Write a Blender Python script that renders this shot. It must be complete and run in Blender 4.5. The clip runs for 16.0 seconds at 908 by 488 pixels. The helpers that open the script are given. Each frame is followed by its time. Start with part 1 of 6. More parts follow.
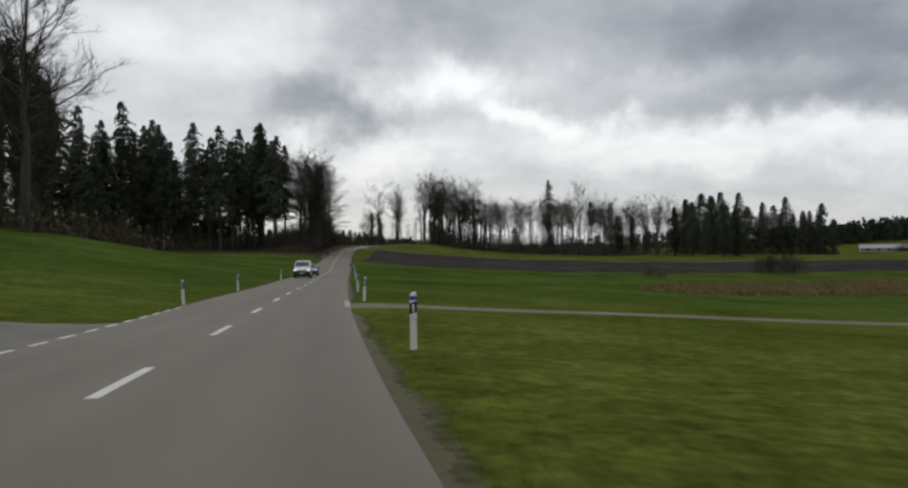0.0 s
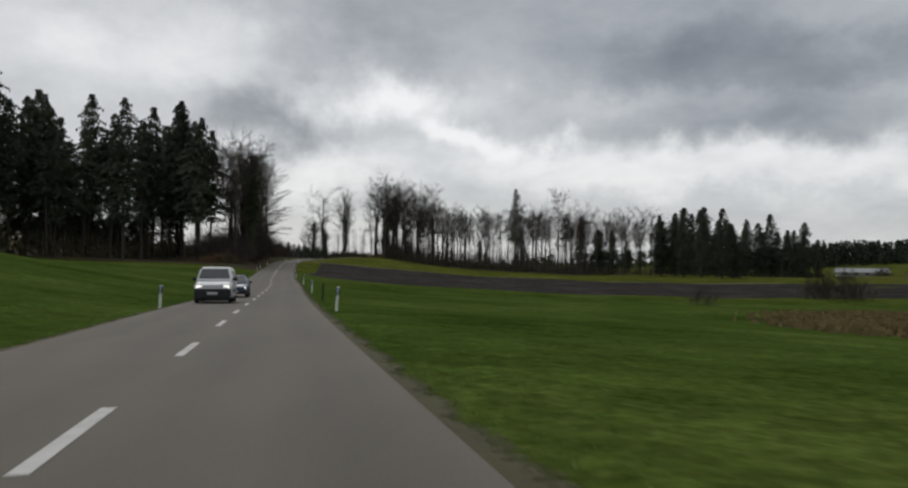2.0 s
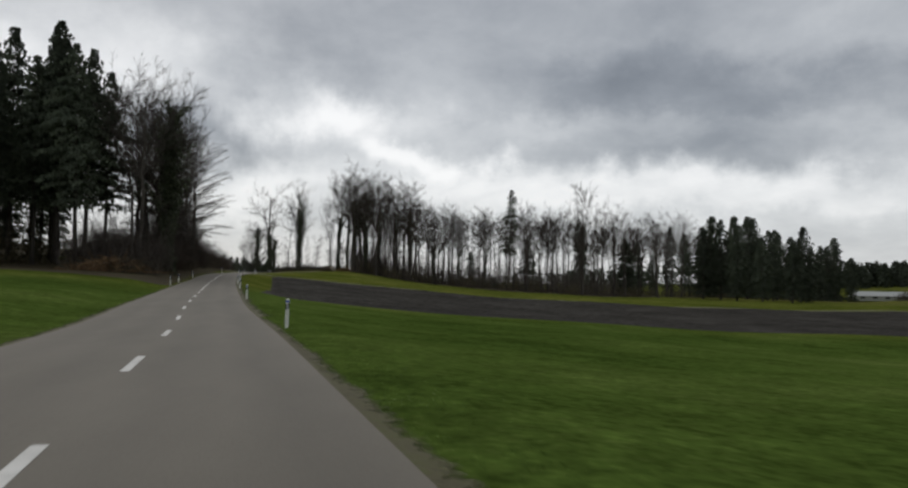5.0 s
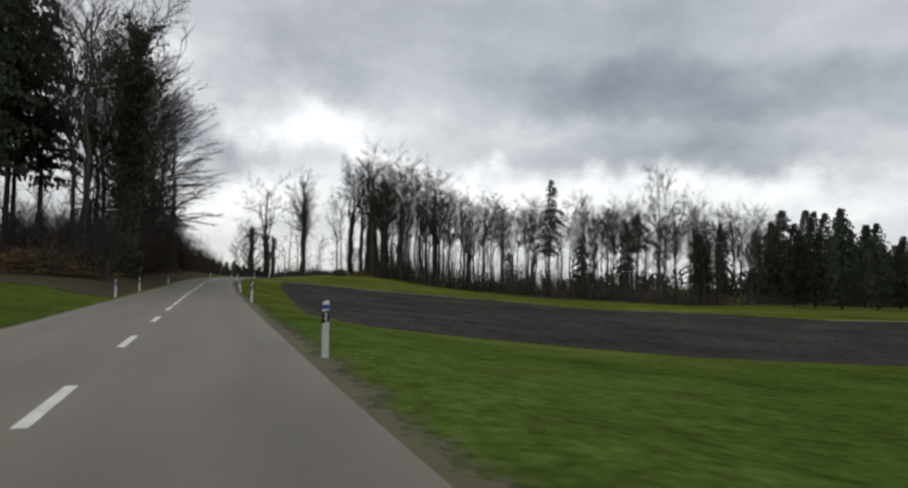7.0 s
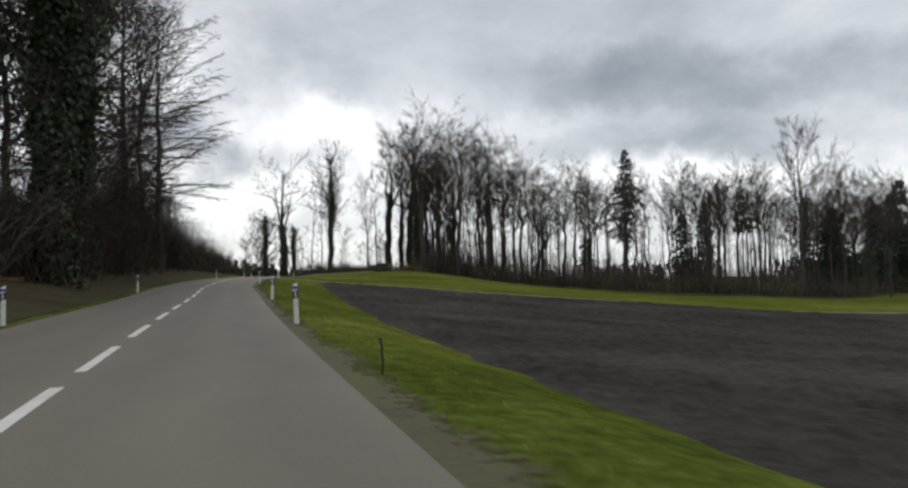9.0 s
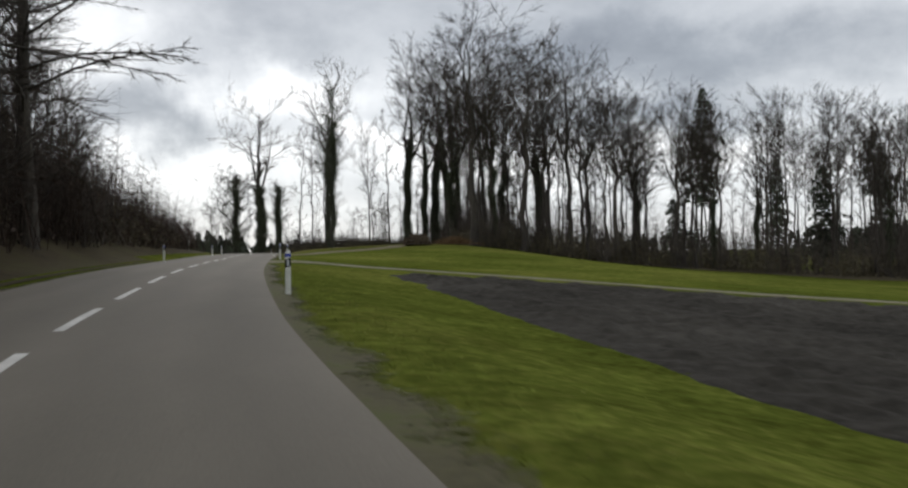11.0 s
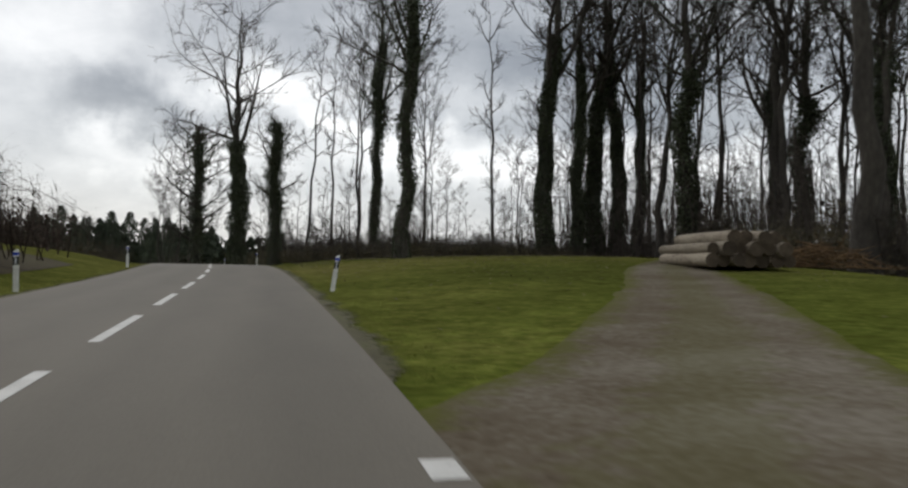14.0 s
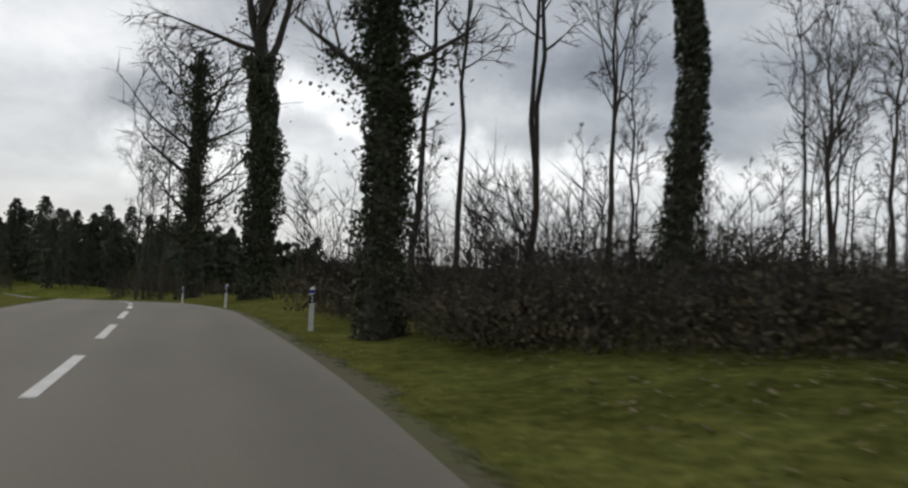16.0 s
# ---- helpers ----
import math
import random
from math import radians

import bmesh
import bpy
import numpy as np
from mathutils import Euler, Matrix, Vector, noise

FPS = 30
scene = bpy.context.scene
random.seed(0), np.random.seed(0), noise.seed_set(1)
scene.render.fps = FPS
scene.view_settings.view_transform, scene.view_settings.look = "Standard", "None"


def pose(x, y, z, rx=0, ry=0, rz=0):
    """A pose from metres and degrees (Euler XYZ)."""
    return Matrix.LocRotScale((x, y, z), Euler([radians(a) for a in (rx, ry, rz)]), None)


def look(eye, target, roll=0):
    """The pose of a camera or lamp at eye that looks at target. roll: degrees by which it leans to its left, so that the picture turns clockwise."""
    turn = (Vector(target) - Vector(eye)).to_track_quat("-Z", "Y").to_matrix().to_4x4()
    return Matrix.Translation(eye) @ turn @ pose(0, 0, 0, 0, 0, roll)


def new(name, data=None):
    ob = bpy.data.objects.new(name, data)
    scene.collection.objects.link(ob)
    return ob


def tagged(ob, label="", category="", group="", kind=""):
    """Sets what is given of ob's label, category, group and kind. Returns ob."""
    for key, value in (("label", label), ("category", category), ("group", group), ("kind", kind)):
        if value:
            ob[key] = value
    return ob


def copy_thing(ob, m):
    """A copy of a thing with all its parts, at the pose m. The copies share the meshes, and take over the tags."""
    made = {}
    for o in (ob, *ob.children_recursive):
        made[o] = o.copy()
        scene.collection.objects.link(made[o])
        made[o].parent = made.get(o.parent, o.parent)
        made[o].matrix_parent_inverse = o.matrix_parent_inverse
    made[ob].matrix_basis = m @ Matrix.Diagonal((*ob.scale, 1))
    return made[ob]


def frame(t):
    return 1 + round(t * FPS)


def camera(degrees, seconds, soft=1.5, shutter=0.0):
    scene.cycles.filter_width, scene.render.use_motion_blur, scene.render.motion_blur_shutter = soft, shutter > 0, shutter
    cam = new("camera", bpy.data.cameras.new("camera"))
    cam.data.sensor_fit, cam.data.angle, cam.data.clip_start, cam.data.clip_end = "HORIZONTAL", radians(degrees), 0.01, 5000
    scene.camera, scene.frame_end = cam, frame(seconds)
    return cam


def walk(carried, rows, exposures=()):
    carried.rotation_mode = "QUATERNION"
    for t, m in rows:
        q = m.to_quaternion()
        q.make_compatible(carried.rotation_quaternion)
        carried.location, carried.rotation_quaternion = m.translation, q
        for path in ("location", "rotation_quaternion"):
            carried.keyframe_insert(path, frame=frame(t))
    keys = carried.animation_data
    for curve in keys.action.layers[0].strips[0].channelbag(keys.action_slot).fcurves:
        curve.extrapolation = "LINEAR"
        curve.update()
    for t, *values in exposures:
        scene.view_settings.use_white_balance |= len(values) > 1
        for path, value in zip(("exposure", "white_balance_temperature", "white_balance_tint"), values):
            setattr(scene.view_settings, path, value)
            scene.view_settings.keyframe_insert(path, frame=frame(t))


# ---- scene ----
# ---- camera ----
cam = camera(57.3, 16.0, soft=2.4, shutter=0.15)
METRES, EYE = 360.0, 1.38
ROWS = [
    (0.0, -0.00102, 0.0, 6e-05, 0.23, 0.18, 0.71),
    (0.5, -0.00729, 0.0321, -0.001, -0.44, 0.78, 1.26),
    (1.0, -0.01298, 0.0645, -0.00178, -1.37, 0.93, 0.97),
    (1.5, -0.0179, 0.0946, -0.00251, -2.56, 1.07, 0.19),
    (2.0, -0.02186, 0.1271, -0.00309, -4.12, 1.43, -0.35),
    (2.5, -0.02589, 0.1593, -0.0036, -5.38, 1.54, -0.2),
    (3.0, -0.02981, 0.1895, -0.00409, -6.16, 1.97, 0.04),
    (3.5, -0.03404, 0.2225, -0.00451, -6.22, 2.25, 0.24),
    (4.0, -0.03829, 0.2545, -0.00507, -6.93, 2.52, -0.0),
    (4.5, -0.04242, 0.2858, -0.00546, -7.95, 2.7, -0.78),
    (7.0, -0.06265, 0.4363, -0.00545, -9.17, 3.28, -0.63),
    (7.5, -0.06578, 0.4657, -0.00538, -8.53, 2.64, -1.27),
    (8.0, -0.06891, 0.4934, -0.00481, -9.06, 2.49, -0.58),
    (8.5, -0.07272, 0.5221, -0.00421, -9.63, 2.74, 0.62),
    (9.0, -0.07619, 0.5509, -0.00371, -8.59, 2.86, 0.84),
    (11.5, -0.09283, 0.7114, 0.00021, -11.31, 0.74, 0.96),
    (12.0, -0.09457, 0.7431, 0.00117, -10.72, 0.95, 1.01),
    (12.5, -0.09588, 0.7759, 0.00227, -11.82, 0.84, 0.7),
    (13.0, -0.09625, 0.8059, 0.00287, -12.72, 0.71, 0.38),
    (13.5, -0.09674, 0.8374, 0.00348, -12.6, 0.98, -0.34),
    (14.0, -0.09675, 0.868, 0.0041, -12.57, 0.95, -1.17),
    (14.5, -0.09681, 0.8993, 0.00472, -12.18, 0.99, -1.93),
    (15.0, -0.09722, 0.9285, 0.00508, -10.51, 1.17, -2.44),
    (15.5, -0.09798, 0.9618, 0.00551, -11.17, 1.25, -3.14),
    (16.0, -0.10035, 0.9933, 0.00594, -10.87, 1.56, -2.62),
]
walk(cam, [(t, pose(METRES * x, METRES * y, EYE + METRES * z, 90 + pitch, roll, yaw)) for t, x, y, z, yaw, pitch, roll in ROWS],
     [(0.0, -0.14), (0.5, -0.30), (1.0, -0.30), (2.5, -0.28), (4.7, -0.22), (7.0, 0.05), (8.0, 0.16), (9.0, 0.29), (12.5, 0.24), (13.5, 0.10), (14.5, 0.05), (16.0, 0.0)])

# ---- sky and light ----
def link(nt, a, b):
    nt.links.new(a, b)


def build_world():
    world = bpy.data.worlds.new("world")
    scene.world = world
    world.use_nodes = True
    nt = world.node_tree
    nt.nodes.clear()
    out = nt.nodes.new("ShaderNodeOutputWorld")
    back = nt.nodes.new("ShaderNodeBackground")
    sky = nt.nodes.new("ShaderNodeTexSky")
    sky.sky_type, sky.sun_disc = "NISHITA", False
    sky.sun_elevation, sky.sun_rotation = radians(38), radians(-20)
    coord = nt.nodes.new("ShaderNodeTexCoord")
    sep = nt.nodes.new("ShaderNodeSeparateXYZ")
    link(nt, coord.outputs["Generated"], sep.inputs[0])

    def op(kind, a, b=None, clamp=False):
        n = nt.nodes.new("ShaderNodeMath")
        n.operation, n.use_clamp = kind, clamp
        for i, v in enumerate((a, b)):
            if v is None:
                continue
            if isinstance(v, (int, float)):
                n.inputs[i].default_value = v
            else:
                link(nt, v, n.inputs[i])
        return n.outputs[0]

    x, y, z = sep.outputs
    up = op("ADD", op("MAXIMUM", z, 0.0), 0.30)
    comb = nt.nodes.new("ShaderNodeCombineXYZ")
    link(nt, op("DIVIDE", x, up), comb.inputs[0])
    link(nt, op("DIVIDE", y, up), comb.inputs[1])

    def cloud_noise(scale, detail, rough, seed):
        n = nt.nodes.new("ShaderNodeTexNoise")
        n.noise_dimensions = "4D"
        n.inputs["W"].default_value = seed
        n.inputs["Scale"].default_value, n.inputs["Detail"].default_value = scale, detail
        n.inputs["Roughness"].default_value = rough
        n.inputs["Distortion"].default_value = 0.25
        link(nt, comb.outputs[0], n.inputs["Vector"])
        return n.outputs["Fac"]

    big = op("MULTIPLY", op("SUBTRACT", cloud_noise(1.1, 6, 0.55, 3.1), 0.5), CLOUD_BIG)
    small = op("MULTIPLY", op("SUBTRACT", cloud_noise(4.0, 9, 0.6, 7.7), 0.5), CLOUD_SMALL)
    total = op("ADD", op("ADD", big, small), CLOUD_BASE)
    billow = nt.nodes.new("ShaderNodeTexNoise")
    billow.inputs["Scale"].default_value, billow.inputs["Detail"].default_value, billow.inputs["Roughness"].default_value = 9.0, 7, 0.58
    link(nt, coord.outputs["Generated"], billow.inputs["Vector"])
    shift = nt.nodes.new("ShaderNodeSeparateColor")
    link(nt, billow.outputs["Color"], shift.inputs[0])
    wx = op("ADD", x, op("MULTIPLY", op("SUBTRACT", shift.outputs[0], 0.5), 0.30))
    wz = op("ADD", z, op("MULTIPLY", op("SUBTRACT", shift.outputs[1], 0.5), 0.13))
    ahead = op("MULTIPLY", op("SUBTRACT", y, 0.1), 4.0, clamp=True)
    # banks of cloud: sideways, height, half width, half height, how bright
    for cx, cz, rx, rz, amount in CLOUD_BANKS:
        dx = op("DIVIDE", op("SUBTRACT", wx, cx), rx)
        dz = op("DIVIDE", op("SUBTRACT", wz, cz), rz)
        d = op("SQRT", op("ADD", op("MULTIPLY", dx, dx), op("MULTIPLY", dz, dz)))
        m = nt.nodes.new("ShaderNodeMapRange")
        m.interpolation_type = "SMOOTHSTEP"
        m.inputs["From Min"].default_value, m.inputs["From Max"].default_value = 1.5, 0.2
        link(nt, d, m.inputs["Value"])
        total = op("ADD", total, op("MULTIPLY", op("MULTIPLY", m.outputs[0], ahead), amount))
    ramp = nt.nodes.new("ShaderNodeValToRGB")
    stops = [(0.0, (0.17, 0.185, 0.21)), (0.25, (0.29, 0.31, 0.34)), (0.5, (0.49, 0.51, 0.535)), (0.75, (0.72, 0.735, 0.75)), (1.0, (1.0, 1.0, 1.0))]
    while len(ramp.color_ramp.elements) < len(stops):
        ramp.color_ramp.elements.new(0.5)
    for e, (p, c) in zip(ramp.color_ramp.elements, stops):
        e.position, e.color = p, (*c, 1)
    link(nt, total, ramp.inputs[0])
    thin = nt.nodes.new("ShaderNodeMix")
    thin.data_type, thin.blend_type = "RGBA", "ADD"
    thin.inputs[0].default_value = 0.01
    link(nt, ramp.outputs[0], thin.inputs[6])
    link(nt, sky.outputs[0], thin.inputs[7])
    link(nt, thin.outputs[2], back.inputs[0])
    back.inputs[1].default_value = SKY_STRENGTH
    link(nt, back.outputs[0], out.inputs[0])


SKY_STRENGTH = 1.0
CLOUD_BIG, CLOUD_SMALL, CLOUD_BASE = 0.35, 0.50, 0.62
CLOUD_BANKS = [
    (0.18, 0.30, 0.55, 0.075, -0.24),
    (0.42, 0.225, 0.25, 0.04, -0.34),
    (0.40, 0.165, 0.22, 0.025, -0.28),
    (-0.25, 0.235, 0.15, 0.06, 0.20),
    (0.01, 0.185, 0.10, 0.035, 0.40),
    (0.12, 0.15, 0.07, 0.02, 0.38),
    (-0.14, 0.165, 0.12, 0.04, -0.34),
    (-0.13, 0.105, 0.12, 0.025, 0.20),
    (0.35, 0.115, 0.40, 0.03, 0.27),
    (-0.05, 0.26, 0.12, 0.04, -0.10),
]
build_world()
sun = new("sun", bpy.data.lights.new("sun", "SUN"))
sun.data.energy, sun.data.angle, sun.data.color = 0.6, radians(25), (1.0, 0.96, 0.9)
sun.matrix_world = look((-60, 160, 130), (0, 0, 0))


# ---- materials ----
def surface(name, stops, scale=1.0, fine=20.0, rough=0.85, bump=0.2, bump_scale=None, metal=0.0, vary=0.0, stretch=(1, 1, 1), coat=0.0, spec=0.3, island=0.0):
    """Two scales of noise mix the colours in stops; vary shifts the brightness from object to object."""
    m = bpy.data.materials.new(name)
    m.use_nodes = True
    nt = m.node_tree
    b = nt.nodes["Principled BSDF"]
    b.inputs["Roughness"].default_value, b.inputs["Metallic"].default_value = rough, metal
    b.inputs["Coat Weight"].default_value = coat
    b.inputs["Specular IOR Level"].default_value = spec
    co = nt.nodes.new("ShaderNodeTexCoord")
    mp = nt.nodes.new("ShaderNodeMapping")
    mp.inputs["Scale"].default_value = stretch
    link(nt, co.outputs["Object"], mp.inputs[0])
    big, small = nt.nodes.new("ShaderNodeTexNoise"), nt.nodes.new("ShaderNodeTexNoise")
    for n, s, d in ((big, scale, 5), (small, fine, 4)):
        n.inputs["Scale"].default_value, n.inputs["Detail"].default_value = s, d
        n.inputs["Roughness"].default_value = 0.6
        link(nt, mp.outputs[0], n.inputs["Vector"])
    mix = nt.nodes.new("ShaderNodeMath")
    mix.operation = "MULTIPLY_ADD"
    link(nt, small.outputs["Fac"], mix.inputs[0])
    mix.inputs[1].default_value = 0.45
    half = nt.nodes.new("ShaderNodeMath")
    half.operation = "MULTIPLY"
    link(nt, big.outputs["Fac"], half.inputs[0])
    half.inputs[1].default_value = 0.55
    link(nt, half.outputs[0], mix.inputs[2])
    ramp = nt.nodes.new("ShaderNodeValToRGB")
    while len(ramp.color_ramp.elements) < len(stops):
        ramp.color_ramp.elements.new(0.5)
    lo, hi = 0.36, 0.64
    for i, (e, c) in enumerate(zip(ramp.color_ramp.elements, stops)):
        e.position, e.color = lo + (hi - lo) * i / max(1, len(stops) - 1), (*c, 1)
    link(nt, mix.outputs[0], ramp.inputs[0])
    colour = ramp.outputs[0]
    if vary or island:
        src = nt.nodes.new("ShaderNodeObjectInfo").outputs["Random"] if vary else nt.nodes.new("ShaderNodeNewGeometry").outputs["Random Per Island"]
        k = vary or island
        ma = nt.nodes.new("ShaderNodeMapRange")
        ma.inputs["To Min"].default_value, ma.inputs["To Max"].default_value = 1 - k, 1 + k
        link(nt, src, ma.inputs["Value"])
        hs = nt.nodes.new("ShaderNodeHueSaturation")
        link(nt, ma.outputs[0], hs.inputs["Value"])
        link(nt, colour, hs.inputs["Color"])
        colour = hs.outputs[0]
    link(nt, colour, b.inputs["Base Color"])
    if bump:
        bp = nt.nodes.new("ShaderNodeBump")
        bp.inputs["Strength"].default_value = bump
        bp.inputs["Distance"].default_value = bump_scale or 0.02
        link(nt, small.outputs["Fac"], bp.inputs["Height"])
        link(nt, bp.outputs[0], b.inputs["Normal"])
    return m


def plain(name, colour, rough=0.5, metal=0.0, coat=0.0):
    return surface(name, [tuple(c * 0.93 for c in colour), colour], 3.0, 60.0, rough, 0.03, 0.002, metal, coat=coat)


def emitter(name, colour, strength):
    m = bpy.data.materials.new(name)
    m.use_nodes = True
    b = m.node_tree.nodes["Principled BSDF"]
    b.inputs["Base Color"].default_value = (*colour, 1)
    b.inputs["Emission Color"].default_value = (*colour, 1)
    b.inputs["Emission Strength"].default_value = strength
    return m


M_GRASS = surface("meadow_grass", [(0.046, 0.059, 0.011), (0.082, 0.098, 0.018), (0.132, 0.136, 0.032)], 0.07, 6.0, 0.95, 0.5, 0.03, spec=0.0)
M_BLADE = surface("grass_blades", [(0.12, 0.145, 0.03), (0.165, 0.19, 0.04), (0.23, 0.22, 0.08)], 0.3, 4.0, 0.9, 0, spec=0.0, island=0.25)
M_DRY = surface("dry_reed", [(0.13, 0.11, 0.045), (0.21, 0.16, 0.075), (0.15, 0.145, 0.05)], 0.15, 3.0, 0.95, 0.4, 0.05, spec=0.1)
M_LITTER = surface("leaf_litter", [(0.030, 0.024, 0.014), (0.055, 0.043, 0.024), (0.060, 0.058, 0.024)], 0.25, 3.0, 0.95, 0.7, 0.06, spec=0.1)
M_SOIL = surface("ploughed_soil", [(0.024, 0.022, 0.019), (0.041, 0.038, 0.033), (0.062, 0.058, 0.051)], 0.12, 3.5, 0.95, 0.8, 0.08, spec=0.03)
M_ROAD = surface("asphalt", [(0.103, 0.092, 0.072), (0.123, 0.109, 0.086), (0.140, 0.124, 0.099)], 0.35, 60.0, 0.8, 0.25, 0.004, spec=0.35, stretch=(1, 0.25, 1))


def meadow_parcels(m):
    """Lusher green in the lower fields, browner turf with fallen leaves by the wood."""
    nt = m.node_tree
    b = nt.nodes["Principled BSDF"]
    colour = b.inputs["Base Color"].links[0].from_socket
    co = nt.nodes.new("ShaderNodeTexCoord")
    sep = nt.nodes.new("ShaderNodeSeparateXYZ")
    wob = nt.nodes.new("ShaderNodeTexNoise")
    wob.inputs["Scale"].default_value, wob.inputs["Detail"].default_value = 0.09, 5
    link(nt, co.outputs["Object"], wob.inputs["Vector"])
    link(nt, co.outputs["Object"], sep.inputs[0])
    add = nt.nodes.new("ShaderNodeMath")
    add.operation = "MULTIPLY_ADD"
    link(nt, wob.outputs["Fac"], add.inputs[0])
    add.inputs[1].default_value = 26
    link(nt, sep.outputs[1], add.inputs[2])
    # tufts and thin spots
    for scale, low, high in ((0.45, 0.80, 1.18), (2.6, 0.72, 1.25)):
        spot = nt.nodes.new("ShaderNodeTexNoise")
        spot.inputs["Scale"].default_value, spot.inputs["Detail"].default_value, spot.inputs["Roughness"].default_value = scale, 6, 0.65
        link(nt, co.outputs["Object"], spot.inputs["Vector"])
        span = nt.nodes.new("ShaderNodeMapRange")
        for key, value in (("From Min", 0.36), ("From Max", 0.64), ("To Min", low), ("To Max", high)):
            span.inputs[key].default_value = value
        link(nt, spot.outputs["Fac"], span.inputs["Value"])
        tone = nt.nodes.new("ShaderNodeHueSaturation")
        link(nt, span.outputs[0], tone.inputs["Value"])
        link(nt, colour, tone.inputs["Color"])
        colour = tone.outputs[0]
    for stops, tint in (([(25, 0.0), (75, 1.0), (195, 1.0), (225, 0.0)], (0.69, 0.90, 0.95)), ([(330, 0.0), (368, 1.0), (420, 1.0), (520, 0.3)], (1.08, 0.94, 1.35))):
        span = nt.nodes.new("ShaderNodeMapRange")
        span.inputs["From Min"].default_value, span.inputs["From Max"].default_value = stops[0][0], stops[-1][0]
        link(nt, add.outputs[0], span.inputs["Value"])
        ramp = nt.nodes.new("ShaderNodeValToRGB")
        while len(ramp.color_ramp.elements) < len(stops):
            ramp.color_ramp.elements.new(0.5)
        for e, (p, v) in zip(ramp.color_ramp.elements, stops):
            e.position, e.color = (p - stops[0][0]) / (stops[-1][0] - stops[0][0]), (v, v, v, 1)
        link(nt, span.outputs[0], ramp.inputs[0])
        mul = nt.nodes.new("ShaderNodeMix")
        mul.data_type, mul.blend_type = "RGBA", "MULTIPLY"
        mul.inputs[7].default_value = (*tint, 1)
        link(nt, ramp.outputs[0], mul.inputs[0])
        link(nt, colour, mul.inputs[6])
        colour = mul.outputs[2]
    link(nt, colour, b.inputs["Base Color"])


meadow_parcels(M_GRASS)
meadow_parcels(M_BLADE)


def wheel_tracks(m):
    """Slightly darker, smoother lines where wheels run, paler dust along the edges."""
    nt = m.node_tree
    b = nt.nodes["Principled BSDF"]
    old = b.inputs["Base Color"].links[0].from_socket
    at = nt.nodes.new("ShaderNodeAttribute")
    at.attribute_name = "across"
    co = nt.nodes.new("ShaderNodeTexCoord")
    wob = nt.nodes.new("ShaderNodeTexNoise")
    wob.inputs["Scale"].default_value, wob.inputs["Detail"].default_value = 0.22, 5
    link(nt, co.outputs["Object"], wob.inputs["Vector"])
    add = nt.nodes.new("ShaderNodeMath")
    add.operation = "MULTIPLY_ADD"
    link(nt, wob.outputs["Fac"], add.inputs[0])
    add.inputs[1].default_value = 0.22
    link(nt, at.outputs["Fac"], add.inputs[2])
    ramp = nt.nodes.new("ShaderNodeValToRGB")
    stops = [(0.0, 1.12), (0.06, 1.0), (0.15, 0.90), (0.24, 1.03), (0.37, 0.90), (0.5, 1.06), (0.62, 0.92), (0.75, 1.05), (0.86, 0.90), (0.94, 1.0), (1.0, 1.14)]
    while len(ramp.color_ramp.elements) < len(stops):
        ramp.color_ramp.elements.new(0.5)
    for e, (p, v) in zip(ramp.color_ramp.elements, stops):
        e.position, e.color = p, (v * 0.8, v * 0.8, v * 0.8, 1)
    sub = nt.nodes.new("ShaderNodeMath")
    sub.operation = "SUBTRACT"
    link(nt, add.outputs[0], sub.inputs[0])
    sub.inputs[1].default_value = 0.11
    link(nt, sub.outputs[0], ramp.inputs[0])
    mul = nt.nodes.new("ShaderNodeMix")
    mul.data_type, mul.blend_type = "RGBA", "MULTIPLY"
    mul.inputs[0].default_value = 1.0
    link(nt, old, mul.inputs[6])
    link(nt, ramp.outputs[0], mul.inputs[7])
    gain = nt.nodes.new("ShaderNodeMix")
    gain.data_type, gain.blend_type = "RGBA", "MULTIPLY"
    gain.inputs[0].default_value = 1.0
    gain.inputs[7].default_value = (1.25, 1.25, 1.25, 1)
    link(nt, mul.outputs[2], gain.inputs[6])
    link(nt, gain.outputs[2], b.inputs["Base Color"])


wheel_tracks(M_ROAD)
M_LANE = surface("side_road_asphalt", [(0.085, 0.080, 0.072), (0.115, 0.107, 0.096), (0.15, 0.14, 0.125)], 0.5, 25.0, 0.85, 0.3, 0.006)
M_GRAVEL = surface("gravel_track", [(0.09, 0.083, 0.045), (0.15, 0.13, 0.095), (0.22, 0.195, 0.155)], 0.5, 14.0, 0.95, 0.6, 0.02)


